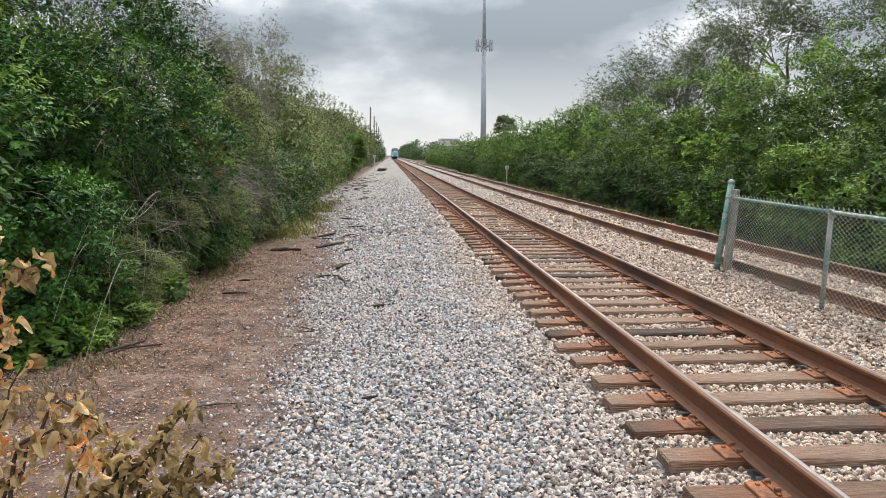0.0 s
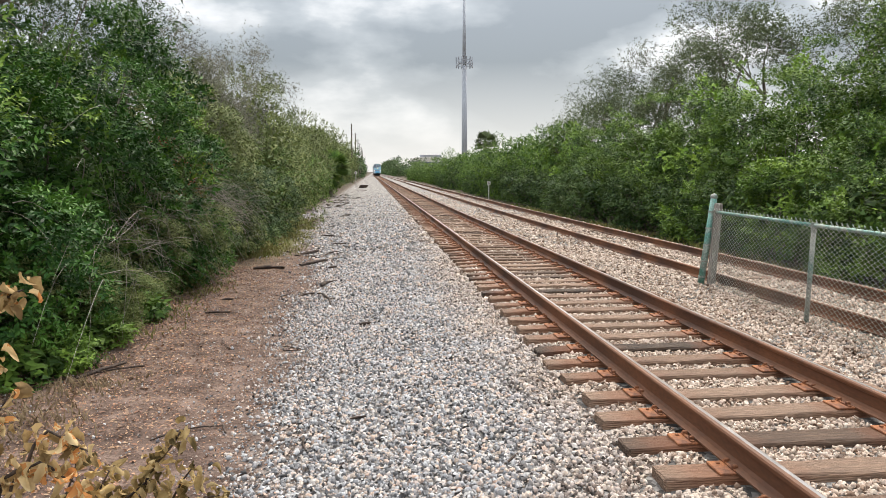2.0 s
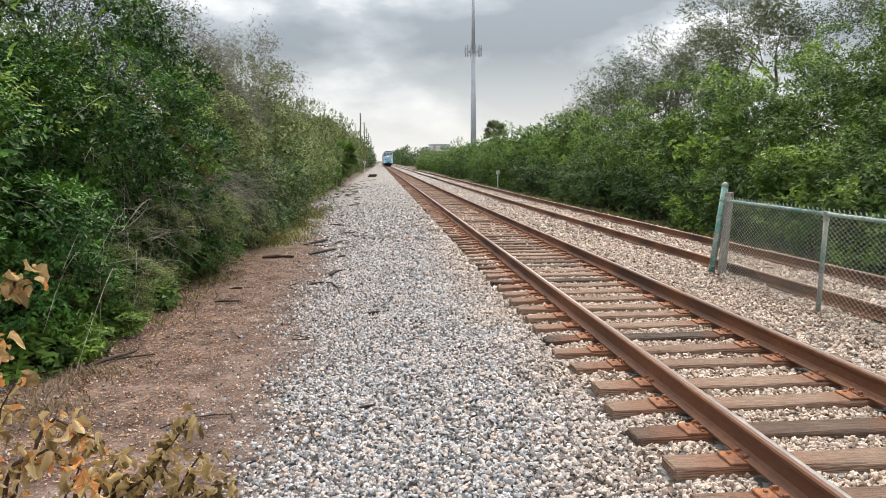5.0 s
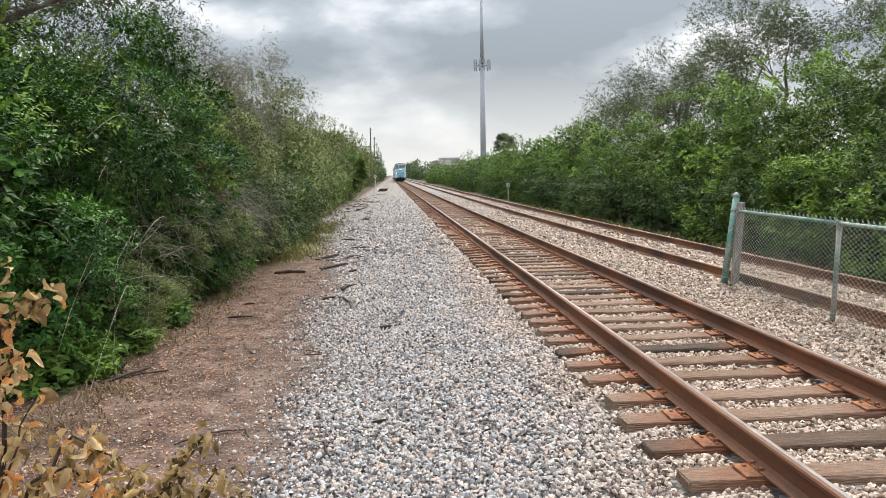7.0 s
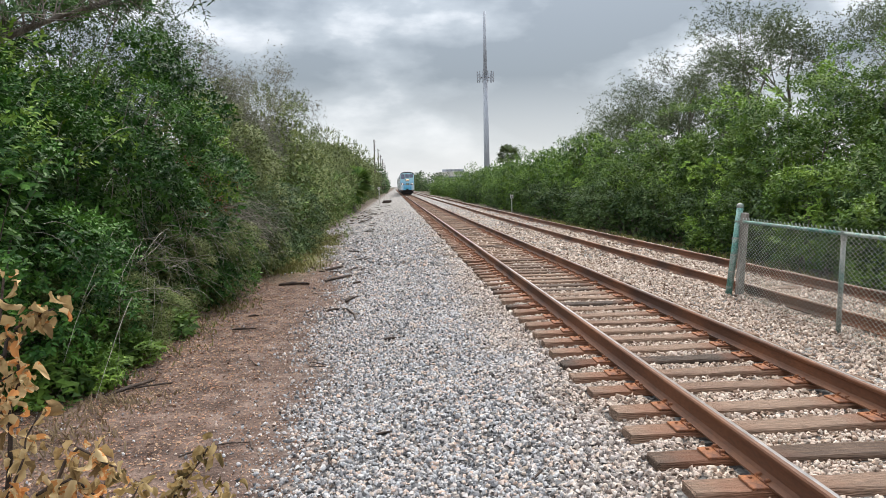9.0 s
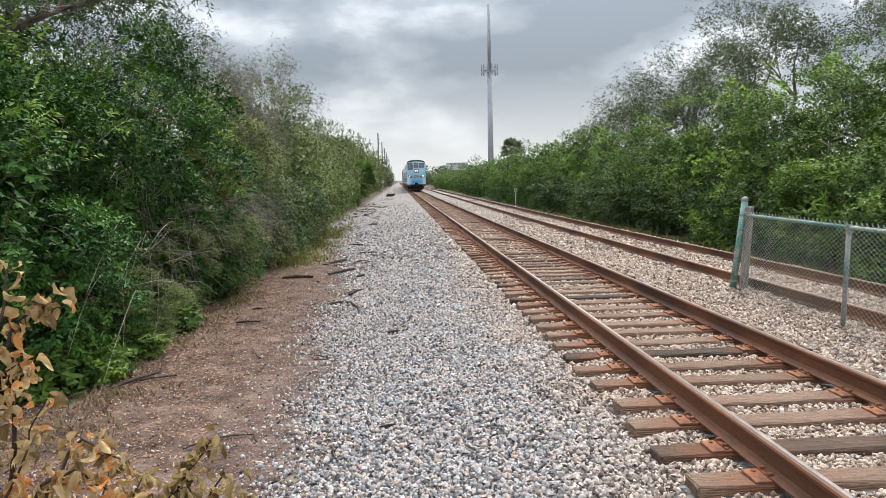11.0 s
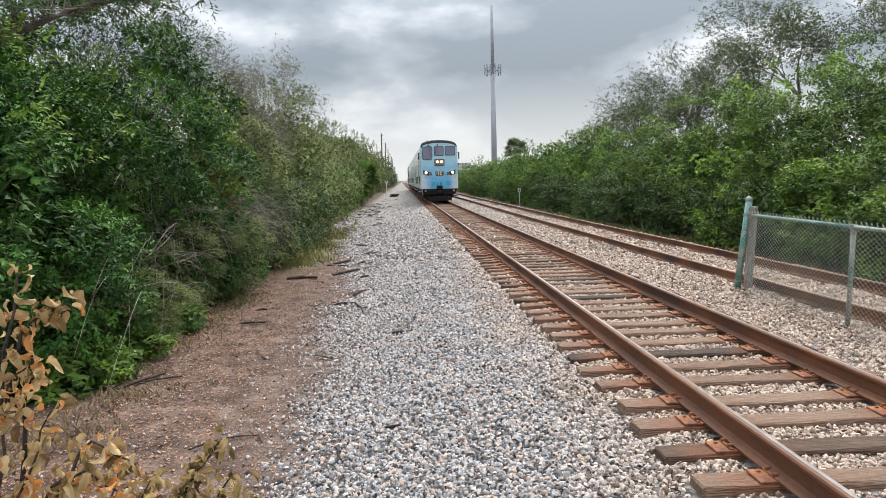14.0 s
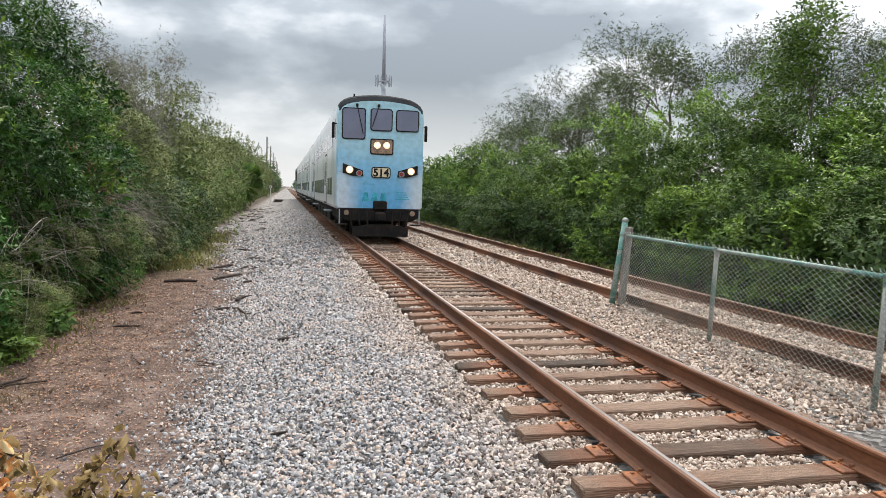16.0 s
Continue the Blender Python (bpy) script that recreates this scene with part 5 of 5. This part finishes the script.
# ---- marker posts, poles, mast, far building ----
def marker_post(x, y, h, round_sign, label):
    z = float(ground_z(x, y))
    root = thing("marker_post", label, "marker post", pose(x, y, z))
    part("post", box(-0.035, 0.035, -0.03, 0.03, -0.1, h, 0.01), M_WHITE, root)
    if round_sign:
        part("sign", prism(rounded(0, h + 0.18, 0.4, 0.4, 0.19), -0.08, -0.045), M_WHITE, root, "round white sign")
        part("mark", prism(rounded(0, h + 0.18, 0.12, 0.22, 0.05), -0.09, -0.084), M_BLACK, root, "black mark")
    else:
        part("sign", box(-0.14, 0.14, -0.075, -0.045, h - 0.32, h, 0.01), M_WHITE, root, "small white plate")
        part("mark", box(-0.035, 0.035, -0.083, -0.077, h - 0.25, h - 0.08), M_BLACK, root, "black mark")


marker_post(6.75, 61.0, 1.5, False, "white marker post with a small plate by the hedge")
marker_post(-5.5, 100.0, 2.0, True, "white post with a round sign beside the thicket")


def tie_pile(x, y, n, label):
    root = thing("tie_pile", label, "timber pile", pose(x, y, float(ground_z(x, y)), 0, 0, 12))
    for k in range(n):
        o = part("timber", box(-0.6, 0.6, -0.12, 0.12, 0, 0.2, 0.012), M_STICK, root)
        o.matrix_basis = pose(0.05 * k, 0.27 * (k % 3), 0.2 * (k // 3), 0, 0, 4 * (k % 2))


tie_pile(-4.6, 104.0, 6, "pile of old black timbers beside the line")


def utility_pole(x, y, h):
    z = float(ground_z(x, y))
    root = thing("utility_pole", "weathered wooden utility pole with stacked insulators", "utility pole", pose(x, y, z), group="poles along the line")
    part("pole", rod((0, 0, -0.5), (0, 0, h), 0.17, 0.12, 8), M_POLE, root)
    for k in range(3):
        part("insulator", rod((0.14, 0, h - 0.5 - 0.9 * k), (0.42, 0, h - 0.45 - 0.9 * k), 0.05, 0.035, 6), M_POLE, root)


for k in range(6):
    utility_pole(-7.8 - 0.15 * k, 160 + 38 * k, 12.8)


def monopole(x, y, h, ring):
    root = thing("cell_tower", "tall grey tapered steel monopole with an antenna ring", "radio mast", pose(x + float(bend(y)), y, -0.6))
    part("mast", rod((0, 0, -0.5), (0, 0, ring), 0.76, 0.55, 16), M_MAST, root, "", True)
    part("upper_mast", rod((0, 0, ring), (0, 0, h), 0.46, 0.30, 14), M_MAST, root, "", True)
    part("flange", rod((0, 0, ring - 0.2), (0, 0, ring + 0.2), 0.68, 0.68, 16), M_MAST, root)
    for k in range(12):
        a = 2 * math.pi * (k + 0.3) / 12
        c, s = math.cos(a), math.sin(a)
        part("arm", rod((0.5 * c, 0.5 * s, ring + 0.1), (1.9 * c, 1.9 * s, ring + 0.1), 0.06, sides=5), M_MAST, root)
        o = part("antenna", box(-0.16, 0.16, -0.1, 0.1, -1.2, 1.3, 0.03), M_MAST, root, "upright grey antenna panel")
        o.matrix_basis = pose(2.0 * c, 2.0 * s, ring + 0.2, 0, 0, math.degrees(a) + 90)
    for z in (ring - 0.5, ring + 0.7):
        bm = bmesh.new()
        for k in range(16):
            a, b = 2 * math.pi * k / 16, 2 * math.pi * (k + 1) / 16
            rod((1.85 * math.cos(a), 1.85 * math.sin(a), z), (1.85 * math.cos(b), 1.85 * math.sin(b), z), 0.05, sides=4, bm=bm)
        part("ring_frame", bm, M_MAST, root)


monopole(20.1, 177.0, 45.0, 29.2)


def warehouse(x0, x1, y0, y1, h):
    root = thing("warehouse", "low pale flat-roofed building beyond the hedge", "building", pose(0, 0, 0))
    part("wall", box(x0, x1, y0, y1, -0.6, h, 0.05), M_CONCRETE, root)
    part("roof", box(x0 - 0.3, x1 + 0.3, y0 - 0.3, y1 + 0.3, h, h + 0.4, 0.05), M_WHITE, root)
    for k in range(5):
        x = x0 + 3 + k * (x1 - x0 - 6) / 4
        part("window", box(x - 0.9, x + 0.9, y0 - 0.06, y0 - 0.01, h - 3.2, h - 1.6), M_GLASS, root)
        part("roof_unit", box(x - 1.2, x + 1.2, y0 + 4, y0 + 6, h + 0.5, h + 1.5, 0.05), M_MAST, root)


warehouse(14.4, 27.0, 300.0, 340.0, 8.6)


# ---- the withered branch in the foreground ----
def curled_leaf(length, width, curl, twist, rng):
    """A dried blade: bent along its rib and rolled at the rims."""
    v, f = [], []
    n = 6
    for k in range(n + 1):
        u = k / n
        w = width * math.sin(math.pi * min(0.06 + 0.94 * u, 0.985)) ** 0.75
        a = curl * u
        y = length * math.sin(a) / max(curl, 1e-3)
        z = -length * (1 - math.cos(a)) / max(curl, 1e-3)
        for s in (-1, -0.45, 0, 0.45, 1):
            lift = 0.5 * w * abs(s) ** 1.5 * (1 + 0.35 * rng.normal())
            tw = twist * u
            x0, z0 = w * 0.5 * s, lift
            v.append((x0 * math.cos(tw) - z0 * math.sin(tw), y, z + x0 * math.sin(tw) + z0 * math.cos(tw)))
    for k in range(n):
        for j in range(4):
            i = k * 5 + j
            f.append((i, i + 1, i + 6, i + 5))
    return v, f


def dry_spray(name, label, stems, seed, leaf_len, per, material, base):
    """A cut branch with withered leaves hanging from its twigs."""
    rng = np.random.default_rng(seed)
    root = thing(name, label, "dead branch", pose(*base))
    variants = []
    for k in range(8):
        v, f = curled_leaf(leaf_len, leaf_len * 0.5, rng.uniform(0.9, 3.0), rng.normal() * 1.3, rng)
        me = tri_mesh("leaf", v, f)
        me.materials.append(material)
        me.shade_smooth()
        variants.append(me)
    for pts, r in stems:
        t = Tubes(6)
        pts = [Vector(p) - Vector(base) for p in pts]
        dense = []
        for a, b in zip(pts, pts[1:]):
            for k in range(4):
                dense.append(a.lerp(b, k / 4) + Vector(rng.normal(size=3)) * 0.008)
        dense.append(pts[-1])
        n = len(dense)
        t.add(dense, [r * (1 - 0.75 * k / n) for k in range(n)])
        part_me("stem", t.mesh("stem"), M_STICK, root, "thin dark stem")
        skip = int(n * 0.25) if len(pts) > 2 else 0
        for k in range(skip, n):
            for _ in range(per):
                o = part_me("leaf", variants[rng.integers(8)], None, root)
                p = dense[k] + Vector(rng.normal(size=3)) * 0.02
                s = rng.uniform(0.6, 1.25)
                o.matrix_basis = Matrix.Translation(p) @ Euler((radians(-50 + rng.normal() * 32), radians(rng.normal() * 40), rng.uniform(0, 6.3))).to_matrix().to_4x4() @ Matrix.Diagonal((s, s, s, 1))
    return root


DRY_TALL = [([(-4.10, 1.80, -0.30), (-4.05, 1.86, 0.6), (-3.99, 1.90, 1.15), (-3.97, 1.93, 1.40)], 0.012),
            ([(-4.08, 1.84, 0.6), (-4.06, 1.88, 1.2), (-4.0, 1.95, 1.62)], 0.009),
            ([(-4.02, 1.92, 1.40), (-3.96, 1.96, 1.50), (-3.89, 1.98, 1.53)], 0.006),
            ([(-4.06, 1.86, 1.0), (-4.02, 1.88, 1.3), (-3.96, 1.92, 1.38)], 0.005),
            ([(-4.05, 1.86, 0.8), (-4.0, 1.86, 1.05), (-3.92, 1.92, 1.26)], 0.006),
            ([(-4.05, 1.86, 0.6), (-3.95, 1.9, 1.0), (-3.84, 1.94, 1.16), (-3.74, 1.96, 1.09)], 0.008),
            ([(-4.05, 1.86, 0.6), (-3.97, 1.9, 0.95), (-3.86, 1.94, 1.08), (-3.76, 1.96, 0.98)], 0.007)]
DRY_LOW = [([(-3.95, 2.05, -0.30), (-3.8, 2.1, 0.5), (-3.66, 2.14, 0.92), (-3.56, 2.17, 1.06)], 0.009),
           ([(-3.8, 2.1, 0.5), (-3.6, 2.14, 0.8), (-3.45, 2.16, 0.86)], 0.007),
           ([(-3.85, 2.1, 0.5), (-3.75, 2.12, 0.85), (-3.64, 2.14, 0.93)], 0.007),
           ([(-3.9, 2.1, 0.4), (-3.85, 2.12, 0.8), (-3.76, 2.14, 0.96)], 0.007),
           ([(-3.8, 2.1, 0.5), (-3.64, 2.14, 0.78), (-3.52, 2.16, 0.96)], 0.007),
           ([(-3.85, 2.1, 0.5), (-3.84, 2.12, 0.75), (-3.70, 2.14, 0.86)], 0.006),
           ([(-3.9, 2.1, 0.4), (-3.92, 2.12, 0.8), (-3.85, 2.14, 1.0)], 0.006),
           ([(-3.8, 2.1, 0.5), (-3.66, 2.12, 0.72), (-3.56, 2.14, 0.82)], 0.006)]
dry_branch = dry_spray("withered_branch", "dead sapling with curled orange-tan withered leaves", DRY_TALL, 301, 0.05, 5, L_DRY, (-4.10, 1.80, -0.30))
dry_low = dry_spray("withered_branch", "drooping dead branch with small straw-coloured withered leaves", DRY_LOW, 302, 0.05, 9, L_DRYG, (-3.95, 2.05, -0.30))


# ---- the train ----
ROOF_EDGE = [(1.5, 4.22), (1.49, 4.36), (1.455, 4.52), (1.38, 4.65), (1.25, 4.75), (1.05, 4.83), (0.75, 4.89), (0.42, 4.925), (0.14, 4.94)]
BODY = [(-1.40, 0.98), (-1.5, 1.10)] + [(-x, z) for x, z in ROOF_EDGE] + ROOF_EDGE[::-1] + [(1.5, 1.10), (1.40, 0.98)]
CAR_LEN = 25.9


def shell(root, cab, side, nose):
    """Car body: pulled outline; a cab end narrows towards its flat face and has a dark brow."""
    bm = bmesh.new()
    if cab:
        secs = [(0.0, 0.968, 0.938), (0.05, 0.99, 0.952), (0.16, 1.0, 0.982), (0.4, 1.0, 1.0), (CAR_LEN - 0.15, 1.0, 1.0), (CAR_LEN, 0.96, 0.98)]
    else:
        secs = [(0.0, 0.96, 0.98), (0.15, 1.0, 1.0), (CAR_LEN - 0.15, 1.0, 1.0), (CAR_LEN, 0.96, 0.98)]
    rings = []
    for y, kx, kz in secs:
        rings.append([bm.verts.new((x * kx, y, 1.0 + (z - 1.0) * kz)) for x, z in BODY])
    n = len(BODY)
    for r, (a, b) in enumerate(zip(rings, rings[1:])):
        for k in range(n):
            f = bm.faces.new((a[k], a[(k + 1) % n], b[(k + 1) % n], b[k]))
            roof = 4 <= k <= n - 6
            f.material_index = 2 if roof else (0 if cab and r < 3 else 1)
    f = bm.faces.new(rings[0][::-1])
    f.material_index = 0 if cab else 1
    f = bm.faces.new(rings[-1])
    f.material_index = 1
    me = bpy.data.meshes.new("body")
    bmesh.ops.recalc_face_normals(bm, faces=bm.faces)
    bm.to_mesh(me)
    bm.free()
    for m in (nose, side, M_ROOF):
        me.materials.append(m)
    return part_me("body", me, None, root, "pale blue and white car body with a dark roof")


def side_fittings(root, y_list, door_list):
    for s in (-1, 1):
        x = s * 1.5
        for y in y_list:
            for z0, z1, name in ((3.22, 3.86, "upper_window"), (1.45, 2.1, "lower_window")):
                if name == "lower_window" and any(abs(y - d) < 1.5 for d in door_list):
                    continue
                part(name, box(min(x, x + s * 0.012), max(x, x + s * 0.012), y - 0.62, y + 0.62, z0, z1, 0.004), M_GLASS, root)
        for d in door_list:
            for k in (-1, 1):
                dr = part("door", box(min(x, x + s * 0.02), max(x, x + s * 0.02), d + k * 0.36 - 0.34, d + k * 0.36 + 0.34, 1.12, 3.05, 0.006), M_SIDE, root)
                part("door_window", box(min(x + s * 0.02, x + s * 0.028), max(x + s * 0.02, x + s * 0.028), d + k * 0.36 - 0.2, d + k * 0.36 + 0.2, 1.8, 2.8, 0.003), M_GLASS, dr)
            part("door_frame", box(min(x, x + s * 0.01), max(x, x + s * 0.01), d - 0.78, d + 0.78, 1.06, 3.12), M_BLACK, root, "dark door surround")
            part("step", box(min(x - s * 0.3, x + s * 0.05), max(x - s * 0.3, x + s * 0.05), d - 0.7, d + 0.7, 0.72, 0.78, 0.01), M_MAST, root)


def truck(root, y):
    """A two-axle truck: side frames, springs and wheels."""
    for s in (-1, 1):
        part("side_frame", box(min(s * 1.0, s * 1.2), max(s * 1.0, s * 1.2), y - 1.6, y + 1.6, 0.42, 0.75, 0.05), M_BLACK, root)
        for a in (-1.15, 1.15):
            part("wheel", rod((s * 0.68, y + a, 0.46), (s * 0.82, y + a, 0.46), 0.455, sides=20), M_BLACK, root)
            part("journal_box", box(min(s * 1.02, s * 1.24), max(s * 1.02, s * 1.24), y + a - 0.18, y + a + 0.18, 0.3, 0.62, 0.03), M_BLACK, root)
    for a in (-1.15, 1.15):
        part("axle", rod((-0.7, y + a, 0.46), (0.7, y + a, 0.46), 0.08), M_BLACK, root)


def car_base(root):
    part("underframe", box(-1.25, 1.25, 0.6, CAR_LEN - 0.6, 0.55, 1.0, 0.04), M_BLACK, root, "black underframe")
    truck(root, 3.2), truck(root, CAR_LEN - 3.2)
    for k in range(4):
        part("equipment_box", box(-1.3, 1.3, 6.5 + 3.2 * k, 8.9 + 3.2 * k, 0.32, 0.75, 0.05), M_BLACK, root)


def digits(root, text, x, y, z, size, material):
    cu = bpy.data.curves.new("digits", "FONT")
    cu.body, cu.size, cu.extrude, cu.align_x, cu.align_y = text, size, 0.006, "CENTER", "CENTER"
    cu.offset = 0.012
    tmp = new("tmp_text", cu)
    me = bpy.data.meshes.new_from_object(tmp.evaluated_get(bpy.context.evaluated_depsgraph_get()))
    bpy.data.objects.remove(tmp)
    me.materials.clear()
    o = part_me("digits", me, material, root, "black digits")
    o.matrix_basis = pose(x, y, z, 90, 0, 0)
    return o


def face_window(root, cx, cz, w, h, wiper):
    fr = part("cab_window", prism(rounded(cx, cz, w, h, 0.09), -0.035, 0.02), M_BLACK, root, "dark cab window in a rubber surround")
    part("pane", prism(rounded(cx, cz, w - 0.07, h - 0.07, 0.07), -0.043, -0.036), M_GLASS, fr)
    if wiper:
        part("wiper", rod((cx + wiper * 0.1, -0.06, cz + h / 2 + 0.08), (cx + wiper * 0.32, -0.06, cz - h * 0.32), 0.013, sides=5), M_BLACK, fr)
        part("wiper_motor", box(cx + wiper * 0.1 - 0.04, cx + wiper * 0.1 + 0.04, -0.07, 0.01, cz + h / 2 + 0.04, cz + h / 2 + 0.14, 0.01), M_BLACK, fr)


def ditch_light(root, s):
    cx = s * 0.93
    out = [(cx + s * 0.36, 2.55), (cx + s * 0.36, 2.23), (cx + s * 0.02, 2.13), (cx - s * 0.34, 2.13), (cx - s * 0.32, 2.33)]
    if s < 0:
        out = out[::-1]
    hs = part("ditch_light", prism(out, -0.05, 0.02), M_BLACK, root, "slanted dark lamp housing")
    part("lamp", rod((cx + s * 0.13, -0.075, 2.34), (cx + s * 0.13, -0.04, 2.34), 0.055, 0.06, 16), M_LAMP, hs, "lit round lamp")
    part("halo_disc", rod((cx + s * 0.13, -0.058, 2.34), (cx + s * 0.13, -0.052, 2.34), 0.125, 0.125, 16), M_HALO, hs, "glowing amber disc that imitates the lamp halo")
    part("marker_lamp", rod((cx - s * 0.2, -0.07, 2.23), (cx - s * 0.2, -0.04, 2.23), 0.075, 0.08, 14), M_RED, hs, "small red marker lamp")
    part("lamp_ring", rod((cx - s * 0.2, -0.06, 2.23), (cx - s * 0.2, -0.045, 2.23), 0.10, 0.10, 14), M_MAST, hs)


def cab_car():
    root = thing("cab_car", "pale blue double-deck cab car with lit headlights", "train car")
    shell(root, True, M_SIDE, M_NOSE)
    face_window(root, -0.94, 3.90, 0.80, 1.06, 1)
    face_window(root, 0.0, 4.06, 0.76, 0.76, -1)
    face_window(root, 0.90, 4.06, 0.80, 0.74, 0)
    hb = part("headlight_box", prism(rounded(0.03, 3.15, 0.80, 0.54, 0.06), -0.03, 0.02), M_BLACK, root, "headlight recess with a dark rim")
    part("recess", prism(rounded(0.03, 3.15, 0.72, 0.46, 0.05), -0.036, -0.031), M_LAMPBOX, hb, "recess plate with the lamp glow put into its tan")
    for dx in (-0.13, 0.19):
        part("lamp", rod((dx, -0.06, 3.2), (dx, -0.034, 3.2), 0.055, 0.06, 16), M_LAMP, hb, "lit round headlight")
        part("halo_disc", rod((dx, -0.048, 3.2), (dx, -0.042, 3.2), 0.12, 0.12, 16), M_HALO, hb, "glowing amber disc that imitates the lamp halo")
    pl = part("number_board", prism(rounded(0.02, 2.27, 0.66, 0.38, 0.08), -0.03, 0.02), M_BLACK, root, "black-rimmed cream number board")
    part("board_face", prism(rounded(0.02, 2.27, 0.59, 0.31, 0.06), -0.037, -0.031), M_CREAM, pl)
    digits(pl, "514", 0.02, -0.043, 2.255, 0.37, M_BLACK)
    for s in (-1, 1):
        ditch_light(root, s)
    # lettering too small to read, and the teal emblem
    for k in range(3):
        part("lettering", prism([(-0.62 + 0.3 * k, 1.28), (-0.38 + 0.3 * k, 1.28), (-0.42 + 0.3 * k, 1.58), (-0.55 + 0.3 * k, 1.58)], -0.008, 0.004), M_TEAL, root)
    for k in range(4):
        part("lettering", box(0.52, 1.02 - 0.04 * k, -0.007, 0.004, 1.36 + 0.075 * k, 1.385 + 0.075 * k), M_TEAL, root)
    part("lettering", box(-0.62, -0.2, -0.007, 0.004, 1.86, 1.875), M_TEAL, root)
    part("coupler_cover", box(-0.24, 0.24, -0.12, 0.02, 0.98, 1.30, 0.04), M_BLACK, root)
    # pilot: beam, coupler, hoses, steps and snow plough
    part("pilot_beam", prism([(-1.42, 1.04), (-1.42, 0.78), (-1.15, 0.62), (1.15, 0.62), (1.42, 0.78), (1.42, 1.04)], -0.03, 0.5), M_BLACK, root)
    part("coupler", box(-0.16, 0.16, -0.5, 0.1, 0.62, 0.92, 0.05), M_BLACK, root, "dark knuckle coupler")
    for k, x in enumerate((-1.05, -0.75, -0.45, 0.45, 0.72, 1.0)):
        part("hose", rod((x, -0.06, 0.95), (x * 0.92, -0.16, 0.42 + 0.05 * (k % 2)), 0.03, sides=6), M_BLACK, root)
    part("plough", prism([(-0.95, 0.09), (0.95, 0.09), (0.95, 0.40), (0.4, 0.50), (-0.4, 0.50), (-0.95, 0.40)], -0.32, -0.22), M_BLACK, root, "black pilot plate")
    for s in (-1, 1):
        part("grab_rail", rod((s * 1.38, -0.06, 0.5), (s * 1.38, -0.06, 1.0), 0.02, sides=6), M_MAST, root)
        part("corner_step", box(min(s * 1.1, s * 1.45), max(s * 1.1, s * 1.45), -0.1, 0.3, 0.45, 0.5, 0.01), M_BLACK, root)
        part("buffer_lamp", rod((s * 1.14, -0.07, 0.88), (s * 1.14, -0.02, 0.88), 0.09, sides=12), M_LAMPBOX, root)
        part("cab_side_window", box(min(s * 1.5, s * 1.512), max(s * 1.5, s * 1.512), 0.75, 1.5, 3.4, 4.1, 0.004), M_GLASS, root)
        mr = part("mirror", box(min(s * 1.56, s * 1.66), max(s * 1.56, s * 1.66), 0.25, 0.33, 3.4, 3.95, 0.02), M_BLACK, root, "black side mirror")
        part("mirror_arm", rod((s * 1.48, 0.3, 3.9), (s * 1.6, 0.3, 3.9), 0.02, sides=6), M_BLACK, mr)
    part("horn", rod((-0.9, 0.45, 4.72), (-0.9, 0.45, 4.95), 0.03, sides=6), M_BLACK, root)
    part("antenna", rod((-0.45, 2.0, 4.8), (-0.45, 2.0, 5.05), 0.05, 0.03, 6), M_BLACK, root)
    side_fittings(root, [3.0, 4.5, 6.0, 7.3, 8.6, 10.1, 11.6, 13.1, 14.6, 16.1, 17.6, 21.4, 22.9], [6.6, 19.5])
    car_base(root)
    return root


def coach():
    root = thing("coach", "white and pale blue double-deck coach with dark windows", "train car", group="coaches of the train")
    shell(root, False, M_SIDE, M_SIDE)
    side_fittings(root, [3.0, 4.5, 6.0, 7.3, 8.6, 10.1, 11.6, 13.1, 14.6, 16.1, 17.6, 21.4, 22.9], [6.6, 19.5])
    part("diaphragm", box(-0.55, 0.55, -0.42, 0.0, 1.1, 3.4, 0.05), M_BLACK, root)
    car_base(root)
    return root


def locomotive():
    root = thing("locomotive", "dark diesel locomotive pushing at the rear", "locomotive")
    part("body", box(-1.5, 1.5, 0.3, 18.0, 1.1, 4.5, 0.12, segments=2), M_LOCO, root)
    part("roof_fan_housing", box(-1.1, 1.1, 2.0, 9.0, 4.45, 4.75, 0.06), M_BLACK, root)
    for s in (-1, 1):
        for k in range(5):
            part("side_grille", box(min(s * 1.5, s * 1.515), max(s * 1.5, s * 1.515), 2.0 + 2.4 * k, 3.8 + 2.4 * k, 2.6, 4.0, 0.004), M_BLACK, root)
    part("fuel_tank", box(-1.3, 1.3, 6.5, 11.5, 0.3, 1.1, 0.1), M_BLACK, root)
    part("underframe", box(-1.4, 1.4, 0.2, 18.0, 0.8, 1.12, 0.03), M_BLACK, root)
    truck(root, 3.2), truck(root, 14.8)
    return root


cab = cab_car()
coaches = [coach()]
coaches.append(copy_thing(coaches[0], Matrix()))
loco = locomotive()

# where the nose of the train stands, in metres along the line
NOSE = [(0.0, 342.0), (2.0, 300.5), (4.0, 259.0), (6.5, 208.0), (8.0, 177.0), (9.0, 156.5), (11.5, 105.5), (12.5, 85.2), (13.0, 75.2), (14.0, 57.9), (14.5, 49.5), (15.0, 41.0), (15.5, 32.6), (16.0, 24.7)]


def motions():
    for ob, back in ((cab, 0.0), (coaches[0], 26.5), (coaches[1], 53.0), (loco, 79.5)):
        rows = []
        for t, y in NOSE:
            y += back
            dx, dz = float(bend(y + 18) - bend(y)) / 18, float(climb(y + 18) - climb(y)) / 18
            rows.append((t, pose(float(bend(y)), y, 0.20 + float(climb(y)), math.degrees(dz), 0, -math.degrees(dx))))
        walk(ob, rows)


motions()
